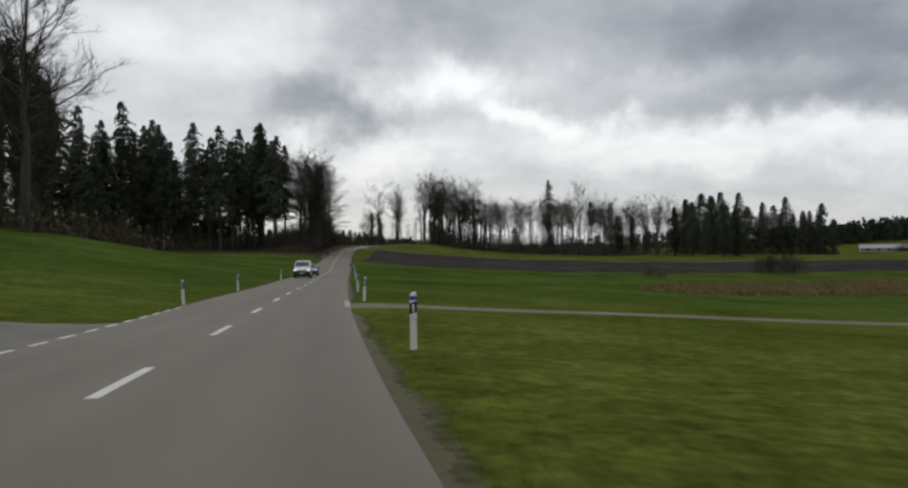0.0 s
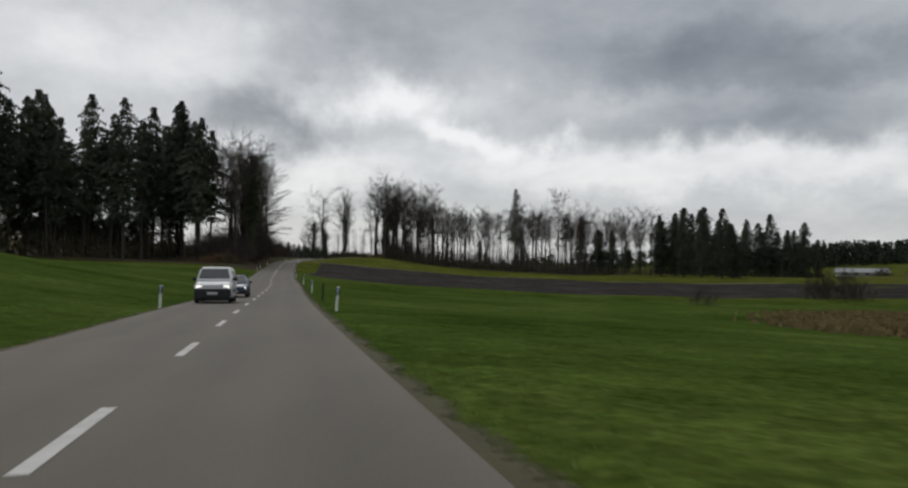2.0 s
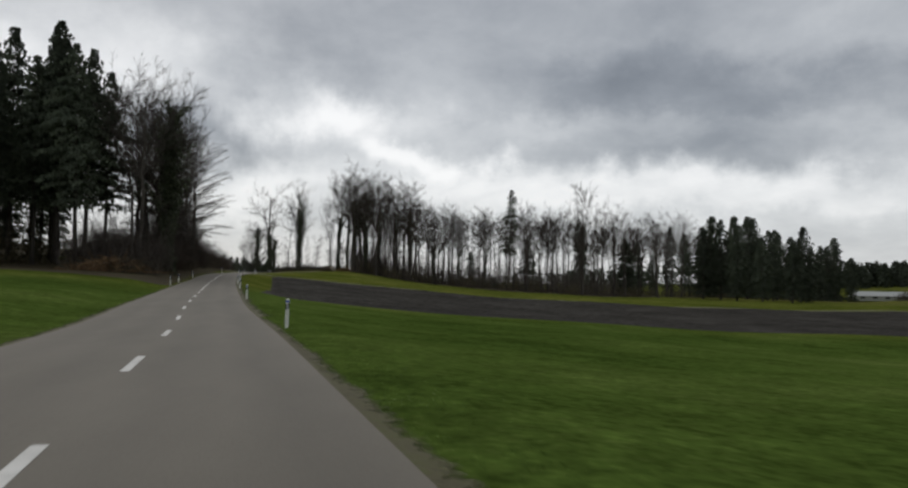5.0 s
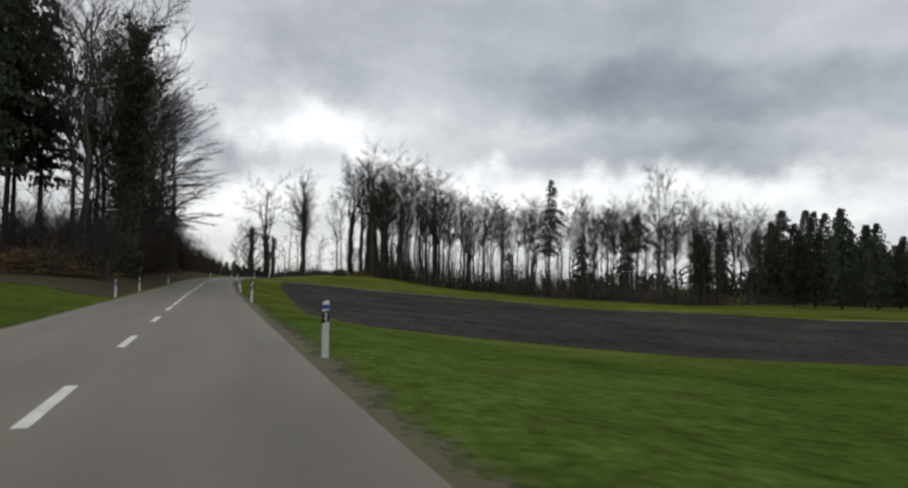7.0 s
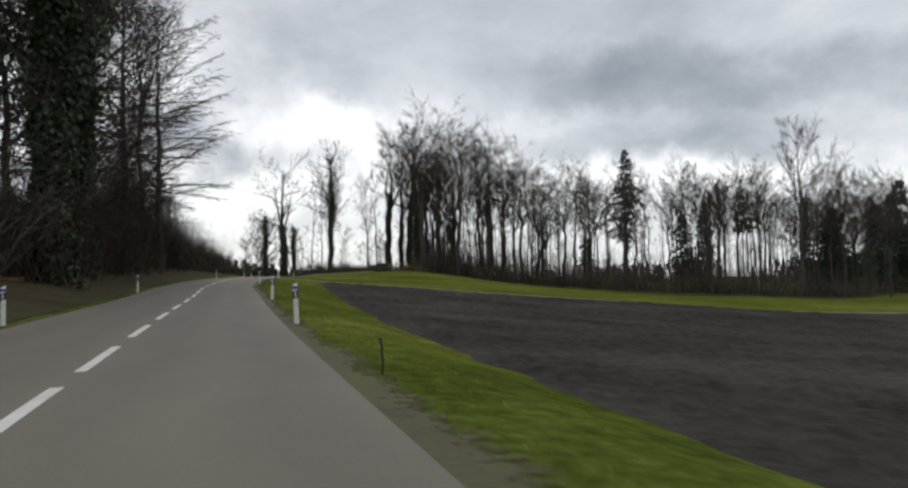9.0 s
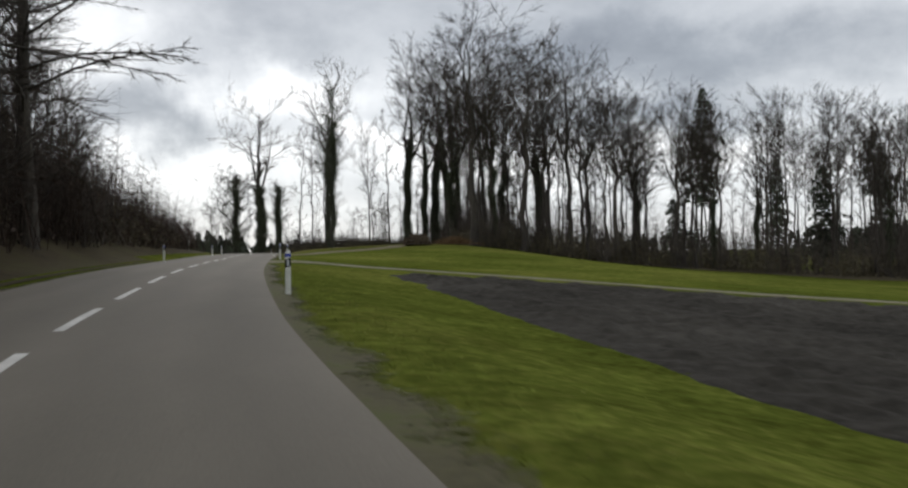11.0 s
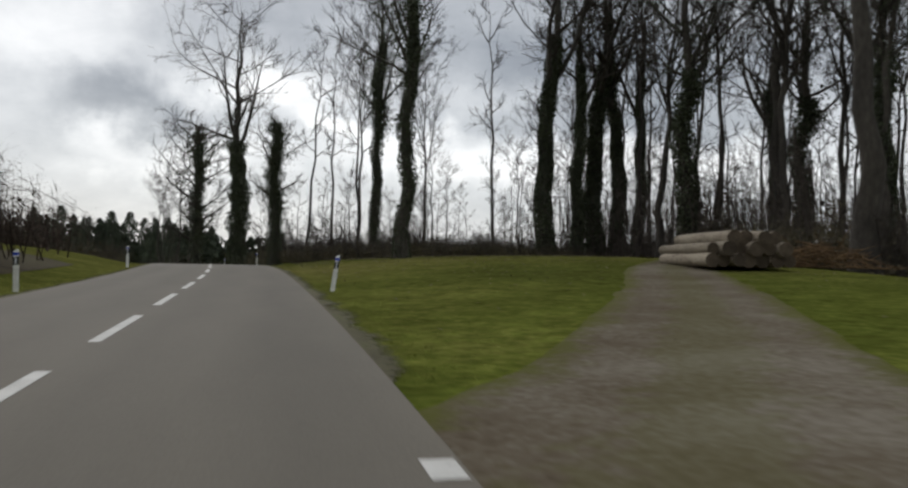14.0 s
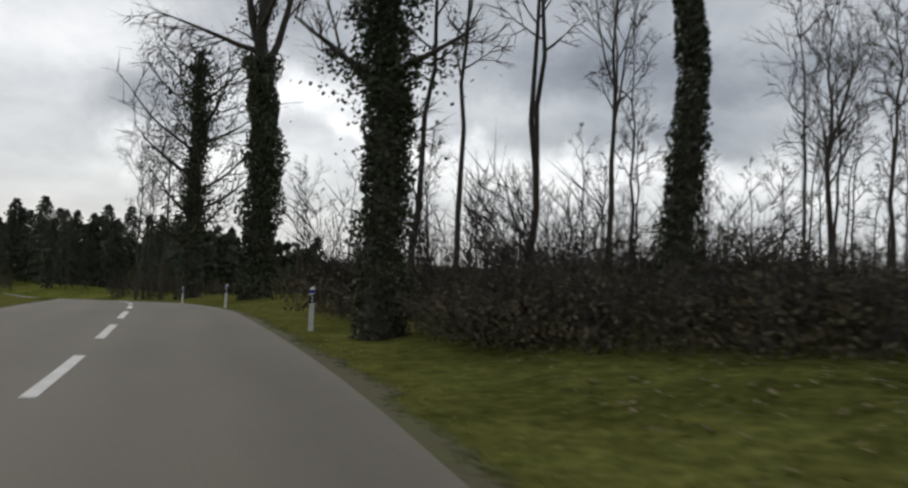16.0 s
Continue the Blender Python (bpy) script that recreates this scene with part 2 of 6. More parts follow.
def grassed_over(m, verge, middle):
    """Grass creeping in over a track's verges and, if asked, along its middle."""
    nt = m.node_tree
    b = nt.nodes["Principled BSDF"]
    old = b.inputs["Base Color"].links[0].from_socket
    at = nt.nodes.new("ShaderNodeAttribute")
    at.attribute_name = "across"
    co = nt.nodes.new("ShaderNodeTexCoord")
    total = None
    for scale, amount in ((0.5, 0.30), (4.0, 0.26)):
        wob = nt.nodes.new("ShaderNodeTexNoise")
        wob.inputs["Scale"].default_value, wob.inputs["Detail"].default_value = scale, 5
        link(nt, co.outputs["Object"], wob.inputs["Vector"])
        add = nt.nodes.new("ShaderNodeMath")
        add.operation = "MULTIPLY_ADD"
        link(nt, wob.outputs["Fac"], add.inputs[0])
        add.inputs[1].default_value = amount
        if total is None:
            add.inputs[2].default_value = -0.28
        else:
            link(nt, total, add.inputs[2])
        total = add.outputs[0]
    far = nt.nodes.new("ShaderNodeMath")
    far.operation = "ABSOLUTE"
    link(nt, at.outputs["Fac"], far.inputs[0])
    where = nt.nodes.new("ShaderNodeMath")
    where.operation = "ADD"
    link(nt, far.outputs[0], where.inputs[0])
    link(nt, total, where.inputs[1])
    ramp = nt.nodes.new("ShaderNodeValToRGB")
    stops = [(0.0, middle), (0.10, middle), (0.17, 0.0), (0.30, 0.0), (0.42, verge), (0.50, 1.0)]
    while len(ramp.color_ramp.elements) < len(stops):
        ramp.color_ramp.elements.new(0.5)
    for e, (p, v) in zip(ramp.color_ramp.elements, stops):
        e.position, e.color = p, (v, v, v, 1)
    link(nt, where.outputs[0], ramp.inputs[0])
    mix = nt.nodes.new("ShaderNodeMix")
    mix.data_type = "RGBA"
    link(nt, ramp.outputs[0], mix.inputs[0])
    link(nt, old, mix.inputs[6])
    mix.inputs[7].default_value = (0.082, 0.086, 0.016, 1)
    link(nt, mix.outputs[2], b.inputs["Base Color"])
    return m


M_TRACK = grassed_over(surface("rutted_track", [(0.075, 0.056, 0.036), (0.125, 0.104, 0.075), (0.19, 0.168, 0.135)], 0.35, 9.0, 0.95, 0.7, 0.04, spec=0.05), 0.75, 0.3)
grassed_over(M_GRAVEL, 0.9, 0.4)
M_SHOULDER = surface("earth_shoulder", [(0.052, 0.046, 0.022), (0.080, 0.072, 0.036), (0.070, 0.078, 0.020)], 0.8, 9.0, 0.95, 0.7, 0.03)
M_PAINT = surface("road_marking_paint", [(0.42, 0.41, 0.39), (0.56, 0.55, 0.52), (0.62, 0.61, 0.58)], 2.0, 45.0, 0.7, 0.2, 0.003)
M_BARK = surface("grey_bark", [(0.030, 0.027, 0.023), (0.056, 0.049, 0.041), (0.088, 0.078, 0.064)], 0.8, 9.0, 0.95, 0.6, 0.03, vary=0.3, stretch=(1, 1, 0.25))
M_TWIG = surface("bare_twigs", [(0.042, 0.035, 0.030), (0.076, 0.063, 0.053)], 0.5, 3.0, 0.95, 0, vary=0.3)
M_NEEDLE = surface("conifer_needles", [(0.038, 0.046, 0.034), (0.060, 0.072, 0.050), (0.088, 0.102, 0.066)], 0.4, 4.0, 0.9, 0, vary=0.35, spec=0.1)
M_SCRUB = surface("brown_scrub_twigs", [(0.042, 0.031, 0.025), (0.068, 0.050, 0.040), (0.096, 0.070, 0.054)], 0.5, 3.0, 0.95, 0, island=0.4)
M_IVY = surface("ivy_leaves", [(0.030, 0.036, 0.020), (0.046, 0.055, 0.029), (0.066, 0.078, 0.040)], 1.0, 8.0, 0.6, 0, island=0.3)
M_BRUSH = surface("bramble_leaves", [(0.054, 0.050, 0.028), (0.086, 0.074, 0.043), (0.118, 0.096, 0.058)], 1.0, 6.0, 0.85, 0, island=0.35)
M_WHITE = surface("white_plastic", [(0.50, 0.50, 0.46), (0.66, 0.66, 0.62), (0.72, 0.72, 0.69)], 3.0, 30.0, 0.55, 0.08, 0.003)
M_BLACK = plain("black_plastic", (0.012, 0.013, 0.014), 0.5)
M_BLUE = plain("blue_film", (0.02, 0.05, 0.38), 0.35)
M_REFLECT = plain("white_reflector", (0.62, 0.64, 0.66), 0.25)
M_WOOD = surface("weathered_post_wood", [(0.016, 0.018, 0.010), (0.035, 0.036, 0.020)], 3.0, 30.0, 0.95, 0.5, 0.01, stretch=(1, 1, 0.2))
M_RUST = plain("rusty_rod", (0.03, 0.025, 0.02), 0.8)
M_LOGSIDE = surface("log_bark", [(0.13, 0.105, 0.075), (0.24, 0.20, 0.15), (0.32, 0.28, 0.21)], 1.5, 12.0, 0.9, 0.5, 0.02, vary=0.25, stretch=(0.3, 1, 1))
M_LOGEND = surface("cut_log_end", [(0.04, 0.03, 0.02), (0.085, 0.065, 0.045)], 4.0, 20.0, 0.9, 0.2, 0.01, vary=0.3)


# ---- mesh helpers ----
def mesh_part(name, verts, faces, material, parent=None, label="", smooth=False):
    me = bpy.data.meshes.new(name)
    me.from_pydata(verts, [], faces)
    me.materials.append(material)
    if smooth:
        me.shade_smooth()
    ob = new(name, me)
    if parent is not None:
        ob.parent = parent
    return tagged(ob, label)


def part(name, bm, material, parent=None, label="", smooth=False):
    me = bpy.data.meshes.new(name)
    bm.to_mesh(me)
    bm.free()
    me.materials.append(material)
    if smooth:
        me.shade_smooth()
    ob = new(name, me)
    if parent is not None:
        ob.parent = parent
    return tagged(ob, label)


def box_bm(sx, sy, sz, at=(0, 0, 0), bevel=0.0, segments=2):
    bm = bmesh.new()
    bmesh.ops.create_cube(bm, size=1.0, matrix=Matrix.Translation(at) @ Matrix.Diagonal((sx, sy, sz, 1)))
    if bevel:
        bmesh.ops.bevel(bm, geom=bm.edges[:], offset=bevel, segments=segments, affect="EDGES", profile=0.5)
    return bm


def tube(V, F, pts, rads, sides):
    """A tapered tube along pts, added to the lists V and F."""
    base = len(V)
    n = len(pts)
    for i, p in enumerate(pts):
        a, b = pts[max(0, i - 1)], pts[min(n - 1, i + 1)]
        d = (b[0] - a[0], b[1] - a[1], b[2] - a[2])
        l = math.sqrt(d[0] ** 2 + d[1] ** 2 + d[2] ** 2) or 1.0
        d = (d[0] / l, d[1] / l, d[2] / l)
        ref = (1.0, 0.0, 0.0) if abs(d[0]) < 0.7 else (0.0, 1.0, 0.0)
        u = (d[1] * ref[2] - d[2] * ref[1], d[2] * ref[0] - d[0] * ref[2], d[0] * ref[1] - d[1] * ref[0])
        l = math.sqrt(u[0] ** 2 + u[1] ** 2 + u[2] ** 2)
        u = (u[0] / l, u[1] / l, u[2] / l)
        v = (d[1] * u[2] - d[2] * u[1], d[2] * u[0] - d[0] * u[2], d[0] * u[1] - d[1] * u[0])
        for k in range(sides):
            c, s = math.cos(2 * math.pi * k / sides) * rads[i], math.sin(2 * math.pi * k / sides) * rads[i]
            V.append((p[0] + u[0] * c + v[0] * s, p[1] + u[1] * c + v[1] * s, p[2] + u[2] * c + v[2] * s))
    for i in range(n - 1):
        for k in range(sides):
            k2 = (k + 1) % sides
            F.append((base + i * sides + k, base + i * sides + k2, base + (i + 1) * sides + k2, base + (i + 1) * sides + k))


def hermite(q, xs, ys):
    """Smooth curve through (xs, ys) without overshoot; ys may have several columns."""
    xs, ys, q = np.asarray(xs, float), np.asarray(ys, float), np.clip(np.asarray(q, float), xs[0], xs[-1])
    h = np.diff(xs)
    s = np.diff(ys, axis=0) / (h if ys.ndim == 1 else h[:, None])
    t = np.zeros_like(ys)
    same = s[1:] * s[:-1] > 0
    t[1:-1] = np.where(same, 2 * s[1:] * s[:-1] / np.where(same, s[1:] + s[:-1], 1), 0)
    t[0], t[-1] = s[0], s[-1]
    i = np.clip(np.searchsorted(xs, q) - 1, 0, len(xs) - 2)
    f = (q - xs[i]) / h[i]
    hh = h[i]
    if ys.ndim > 1:
        f, hh = f[..., None], hh[..., None]
    return ys[i] * (1 + 2 * f) * (1 - f) ** 2 + t[i] * hh * f * (1 - f) ** 2 + ys[i + 1] * f * f * (3 - 2 * f) + t[i + 1] * hh * f * f * (f - 1)


# ---- the lie of the land ----
ROAD_Y = [-400, -120, -60, 0, 20, 40, 60, 80, 100, 120, 140, 160, 180, 200, 220, 240, 260, 280, 300, 320, 340, 360, 380, 400, 430, 480, 560, 700]
ROAD_X = [98.0, 28.0, 13.0, -2.66, -5.93, -8.77, -11.44, -14.1, -16.63, -19.1, -21.6, -24.47, -26.98, -29.41, -31.77, -33.89, -35.92, -36.74, -36.88, -36.83, -37.05, -37.94, -40.34, -44.03, -53.17, -75.0, -120.0, -210.0]
ROAD_Z = [6.0, 3.0, 1.6, 0.1, -0.49, -0.9, -1.3, -1.61, -1.91, -2.09, -2.1, -1.9, -1.57, -1.19, -0.79, -0.32, 0.29, 0.89, 1.3, 1.7, 1.95, 2.17, 1.88, 1.08, -0.57, -3.2, -5.0, -6.0]
HALF = 3.12
SIDE_U = [-250, -90, -45, -20, -8, -4.0, 4.0, 8, 20, 50, 110, 300]
SIDE_Y = [-60, 40, 110, 170, 230, 290, 350, 430]
SIDE_H = [
    [12, 7, 4, 1.5, 0.4, 0, 0, -0.2, -0.6, -1.5, -3, -4],
    [12, 8, 4.5, 1.5, 0.3, 0, 0, -0.2, -0.8, -2.5, -4, -5],
    [15, 11, 7.2, 2.7, 0.5, 0, 0, -0.3, -1, -3, -4, -4],
    [12, 5.5, 2.8, 1.3, 0.5, 0, 0, -0.5, -1.5, -3.5, -5, -4],
    [10, 4, 2, 1.4, 0.8, 0, 0, -0.9, -2, -3.5, -4.5, -4],
    [8, 6, 5, 3.5, 1.3, 0, 0, -0.3, -0.9, -3.2, -5, -6],
    [5, 3, 2.5, 1.6, 0.7, 0, 0.0, 0.45, 0.85, -2.3, -5, -7],
    [5, 3, 2, 1.4, 0.5, 0, 0, 0.6, 1.2, -0.4, -3, -7],
]


def road_x(y):
    return hermite(y, ROAD_Y, ROAD_X)


def road_z(y):
    return hermite(y, ROAD_Y, ROAD_Z)


def ground_z(x, y):
    """Height of the ground, for arrays or numbers."""
    x, y = np.broadcast_arrays(np.asarray(x, float), np.asarray(y, float))
    flat_x, flat_y = x.ravel(), y.ravel()
    far = flat_x - road_x(flat_y)
    u = np.clip(far, SIDE_U[0], SIDE_U[-1])
    rows = hermite(flat_y, SIDE_Y, SIDE_H)
    out = np.empty_like(flat_x)
    su = np.array(SIDE_U, float)
    i = np.clip(np.searchsorted(su, u) - 1, 0, len(su) - 2)
    n = np.arange(len(u))
    h = np.diff(su)
    s = np.diff(rows, axis=1) / h
    t = np.zeros_like(rows)
    same = s[:, 1:] * s[:, :-1] > 0
    t[:, 1:-1] = np.where(same, 2 * s[:, 1:] * s[:, :-1] / np.where(same, s[:, 1:] + s[:, :-1], 1), 0)
    f = (u - su[i]) / h[i]
    out = rows[n, i] * (1 + 2 * f) * (1 - f) ** 2 + t[n, i] * h[i] * f * (1 - f) ** 2 + rows[n, i + 1] * f * f * (3 - 2 * f) + t[n, i + 1] * h[i] * f * f * (f - 1)
    out = out + road_z(flat_y) + np.clip((far - 250) * 0.07, 0, 17)
    out = out + 0.10 * np.clip((np.abs(u) - 6) / 20, 0, 1) * (np.sin(flat_x * 0.21 + 1.7 * np.sin(flat_y * 0.05)) + np.sin(flat_y * 0.17 + flat_x * 0.06))
    return out.reshape(x.shape)


def gz(x, y):
    return float(ground_z(np.array([x]), np.array([y]))[0])


def sheet(name, us, ys, material, lift=0.0, follow=True):
    """A sheet over the ground: columns at offsets us from the road's middle, rows at ys."""
    us, ys = np.array(us, float), np.array(ys, float)
    Y, U = np.meshgrid(ys, us, indexing="ij")
    X = U + road_x(Y)
    Z = (ground_z(X, Y) if follow else road_z(Y)) + lift
    n, m = Y.shape
    verts = np.stack([X, Y, Z], -1).reshape(-1, 3).tolist()
    faces = [(i * m + j, i * m + j + 1, (i + 1) * m + j + 1, (i + 1) * m + j) for i in range(n - 1) for j in range(m - 1)]
    ob = mesh_part(name, verts, faces, material, smooth=True)
    across = ob.data.attributes.new("across", "FLOAT", "POINT")
    across.data.foreach_set("value", (U / (2 * HALF) + 0.5).ravel())
    return ob


ys = np.concatenate([[-3000, -1200, -600], np.arange(-300, -40, 20), np.arange(-40, 440, 2.5), np.arange(440, 700, 20), [750, 850, 1000, 1400, 2200, 4500]])
us = np.concatenate([[-4500, -2000, -900, -500, -320, -250, -200, -160, -130], np.arange(-110, -20, 5), np.arange(-20, -4, 1.0), [-4.0, -3.6, -3.0, 0, 3.0, 3.6, 4.0], np.arange(5, 24, 1.0), np.arange(25, 130, 5), [140, 160, 190, 220, 260, 300, 380, 500, 900, 2000, 4500]])
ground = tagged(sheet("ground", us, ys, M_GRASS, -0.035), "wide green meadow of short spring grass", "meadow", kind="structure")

road = tagged(sheet("road", np.array([-1, -0.94, -0.5, 0, 0.5, 0.94, 1]) * HALF, np.concatenate([np.arange(-200, -40, 10), np.arange(-40, 420, 2.5), np.arange(420, 600, 10)]), M_ROAD, 0.02, False),
              "grey asphalt country road with worn surface", "road", kind="structure")


def thin_out(m):
    """Bare earth that breaks up into the grass towards its outer edge."""
    nt = m.node_tree
    b = nt.nodes["Principled BSDF"]
    at = nt.nodes.new("ShaderNodeAttribute")
    at.attribute_name = "outwards"
    co = nt.nodes.new("ShaderNodeTexCoord")
    total = at.outputs["Fac"]
    for scale, amount in ((0.7, 0.9), (7.0, 0.8)):
        wob = nt.nodes.new("ShaderNodeTexNoise")
        wob.inputs["Scale"].default_value, wob.inputs["Detail"].default_value = scale, 5
        link(nt, co.outputs["Object"], wob.inputs["Vector"])
        add = nt.nodes.new("ShaderNodeMath")
        add.operation = "MULTIPLY_ADD"
        link(nt, wob.outputs["Fac"], add.inputs[0])
        add.inputs[1].default_value = amount
        link(nt, total, add.inputs[2])
        total = add.outputs[0]
    span = nt.nodes.new("ShaderNodeMapRange")
    for key, value in (("From Min", 1.12), ("From Max", 1.42), ("To Min", 1.0), ("To Max", 0.0)):
        span.inputs[key].default_value = value
    link(nt, total, span.inputs["Value"])
    link(nt, span.outputs[0], b.inputs["Alpha"])


thin_out(M_SHOULDER)


def shoulder(name, side, width, y0, y1):
    """Strip of bare earth along the asphalt."""
    ys = np.arange(y0, y1 + 0.1, 1.0)
    taper = np.clip(np.minimum(ys - y0, y1 - ys) / 1.5, 0.05, 1)
    cols = np.linspace(0, 1, 5)
    U = (HALF - 0.03 + cols[None, :] * (width * taper)[:, None]) * side
    Y = np.repeat(ys[:, None], 5, 1)
    X = U + road_x(Y)
    Z = ground_z(X, Y) + 0.012 - 0.035 * cols[None, :]
    faces = [tuple(i * 5 + j + k for k in ((0, 1, 6, 5) if side > 0 else (0, 5, 6, 1))) for i in range(len(ys) - 1) for j in range(4)]
    ob = mesh_part(name, np.stack([X, Y, Z], -1).reshape(-1, 3).tolist(), faces, M_SHOULDER, smooth=True)
    ob.data.attributes.new("outwards", "FLOAT", "POINT").data.foreach_set("value", np.tile(cols, len(ys)))
    tagged(ob, "narrow ragged strip of bare earth along the asphalt", "road shoulder", kind="structure")


for name, side, width, y0, y1 in (("shoulder_east", 1, 0.7, -60, 26), ("shoulder_east", 1, 0.75, 34, 150), ("shoulder_east", 1, 1.1, 149, 285), ("shoulder_east", 1, 0.7, 296, 309.5), ("shoulder_east", 1, 0.8, 320, 430), ("shoulder_west", -1, 0.7, 29, 430)):
    shoulder(name, side, width, y0, y1)


def road_mark(y0, y1, u0, u1, name="lane_dash"):
    yy = np.linspace(y0, y1, 4)
    V = []
    for y in yy:
        x = float(road_x(y))
        s = float(road_x(y + 1) - road_x(y - 1)) / 2
        c = 1 / math.sqrt(1 + s * s)
        for u in (u0, u1):
            V.append((x + u * c, y - u * c * s, float(road_z(y - u * c * s)) + 0.025))
    F = [(2 * i, 2 * i + 1, 2 * i + 3, 2 * i + 2) for i in range(3)]
    mesh_part(name, V, F, M_PAINT, road)


# centre line: short dashes first, long warning dashes further on
for k in range(-4, 21):
    y = float(np.interp(k, [-4, 0, 1, 3, 4, 5, 7, 8, 10, 11, 12, 18, 20], [-26, 10.1, 19.0, 36.2, 43.8, 52.8, 69.9, 77.7, 95.2, 102.9, 111.3, 166.3, 183.0]))
    road_mark(y - 1.45, y + 1.45, -0.075, 0.075)
for k in range(-2, 42):
    y = float(np.interp(k, [-2, 2, 3, 12, 14, 17, 22, 25, 27, 29, 41], [190.6, 211.4, 217.2, 270.5, 282.6, 301.0, 330.9, 349.0, 361.0, 374.1, 448]))
    road_mark(y - 1.85, y + 1.85, -0.075, 0.075)


def ribbon(name, mid, widths, material, lift, label, category, step=1.5):
    """A track on the ground along the points mid, with a width at each."""
    mid = [Vector((*p, 0)) for p in mid]
    d = [0.0]
    for a, b in zip(mid, mid[1:]):
        d.append(d[-1] + (b - a).length)
    q = np.arange(0, d[-1] + 0.01, step)
    P = hermite(q, d, [p[:2] for p in mid])
    W = hermite(q, d, widths)
    T = np.gradient(P, axis=0)
    T /= np.linalg.norm(T, axis=1)[:, None]
    N = np.stack([-T[:, 1], T[:, 0]], 1)
    cols = np.linspace(-0.5, 0.5, 13)
    XY = P[:, None, :] + N[:, None, :] * (cols[None, :, None] * W[:, None, None])
    edge = np.random.RandomState(5).uniform(-0.18, 0.18, (len(q), 2))
    XY[:, 0] += N * edge[:, :1]
    XY[:, -1] += N * edge[:, 1:]
    Z = ground_z(XY[..., 0], XY[..., 1]) + lift
    Z[:, 0] -= 0.06
    Z[:, -1] -= 0.06
    m = len(cols)
    verts = np.concatenate([XY, Z[..., None]], -1).reshape(-1, 3).tolist()
    faces = [(i * m + j, i * m + j + 1, (i + 1) * m + j + 1, (i + 1) * m + j) for i in range(len(q) - 1) for j in range(m - 1)]
    ob = mesh_part(name, verts, faces, material, smooth=True)
    across = ob.data.attributes.new("across", "FLOAT", "POINT")
    across.data.foreach_set("value", np.tile(cols, len(q)))
    return tagged(ob, label, category, kind="structure")


ribbon("side_road_west", [(-5, 16.5), (-12, 17), (-22, 20), (-45, 30), (-80, 40)], [20, 11, 6, 5, 5], M_LANE, 0.005, "dark patched asphalt side road joining the main road", "side road")
ribbon("side_path_east", [(-5.0, 30.7), (-1.5, 30.6), (6, 31.4), (30, 34.8), (80, 43)], [5.2, 3.0, 2.2, 2.1, 2.1], M_GRAVEL, -0.012, "narrow pale field path leaving the road", "field path")
ribbon("field_track_lower", [(-36, 290.5), (-33.4, 290.6), (-31.6, 290.1), (-30.2, 289.3), (-28.0, 287.6), (-20, 282.0), (-10, 277.4), (0, 274.6), (12, 272.4), (30, 270), (75, 266.5), (150, 262.5)], [10.5, 8.0, 4.6, 2.8, 1.9, 1.9, 2.2, 2.2, 2.2, 2.2, 2.2, 2.2], M_GRAVEL, -0.012, "pale gravel farm track crossing the meadow", "farm track")
ribbon("field_track_upper", [(-36, 314.5), (-33.2, 315.8), (-30, 321), (-24.5, 331.5), (-19.5, 342), (-10, 353), (8, 366)], [9.0, 6.4, 4.2, 3.8, 3.4, 3.0, 2.6], M_TRACK, -0.012, "pale gravel forest track leading up to stacked logs", "forest track")
for k in range(9):
    road_mark(309.0 + k * 0.98, 309.42 + k * 0.98, HALF - 0.24, HALF - 0.03, "give_way_mark")
for k in range(5):
    road_mark(28.9 + k * 0.95, 29.32 + k * 0.95, HALF - 0.22, HALF - 0.01, "give_way_mark")
for k in range(12):
    road_mark(10.5 + k * 1.75, 11.5 + k * 1.75, -HALF + 0.02, -HALF + 0.14, "edge_dash")


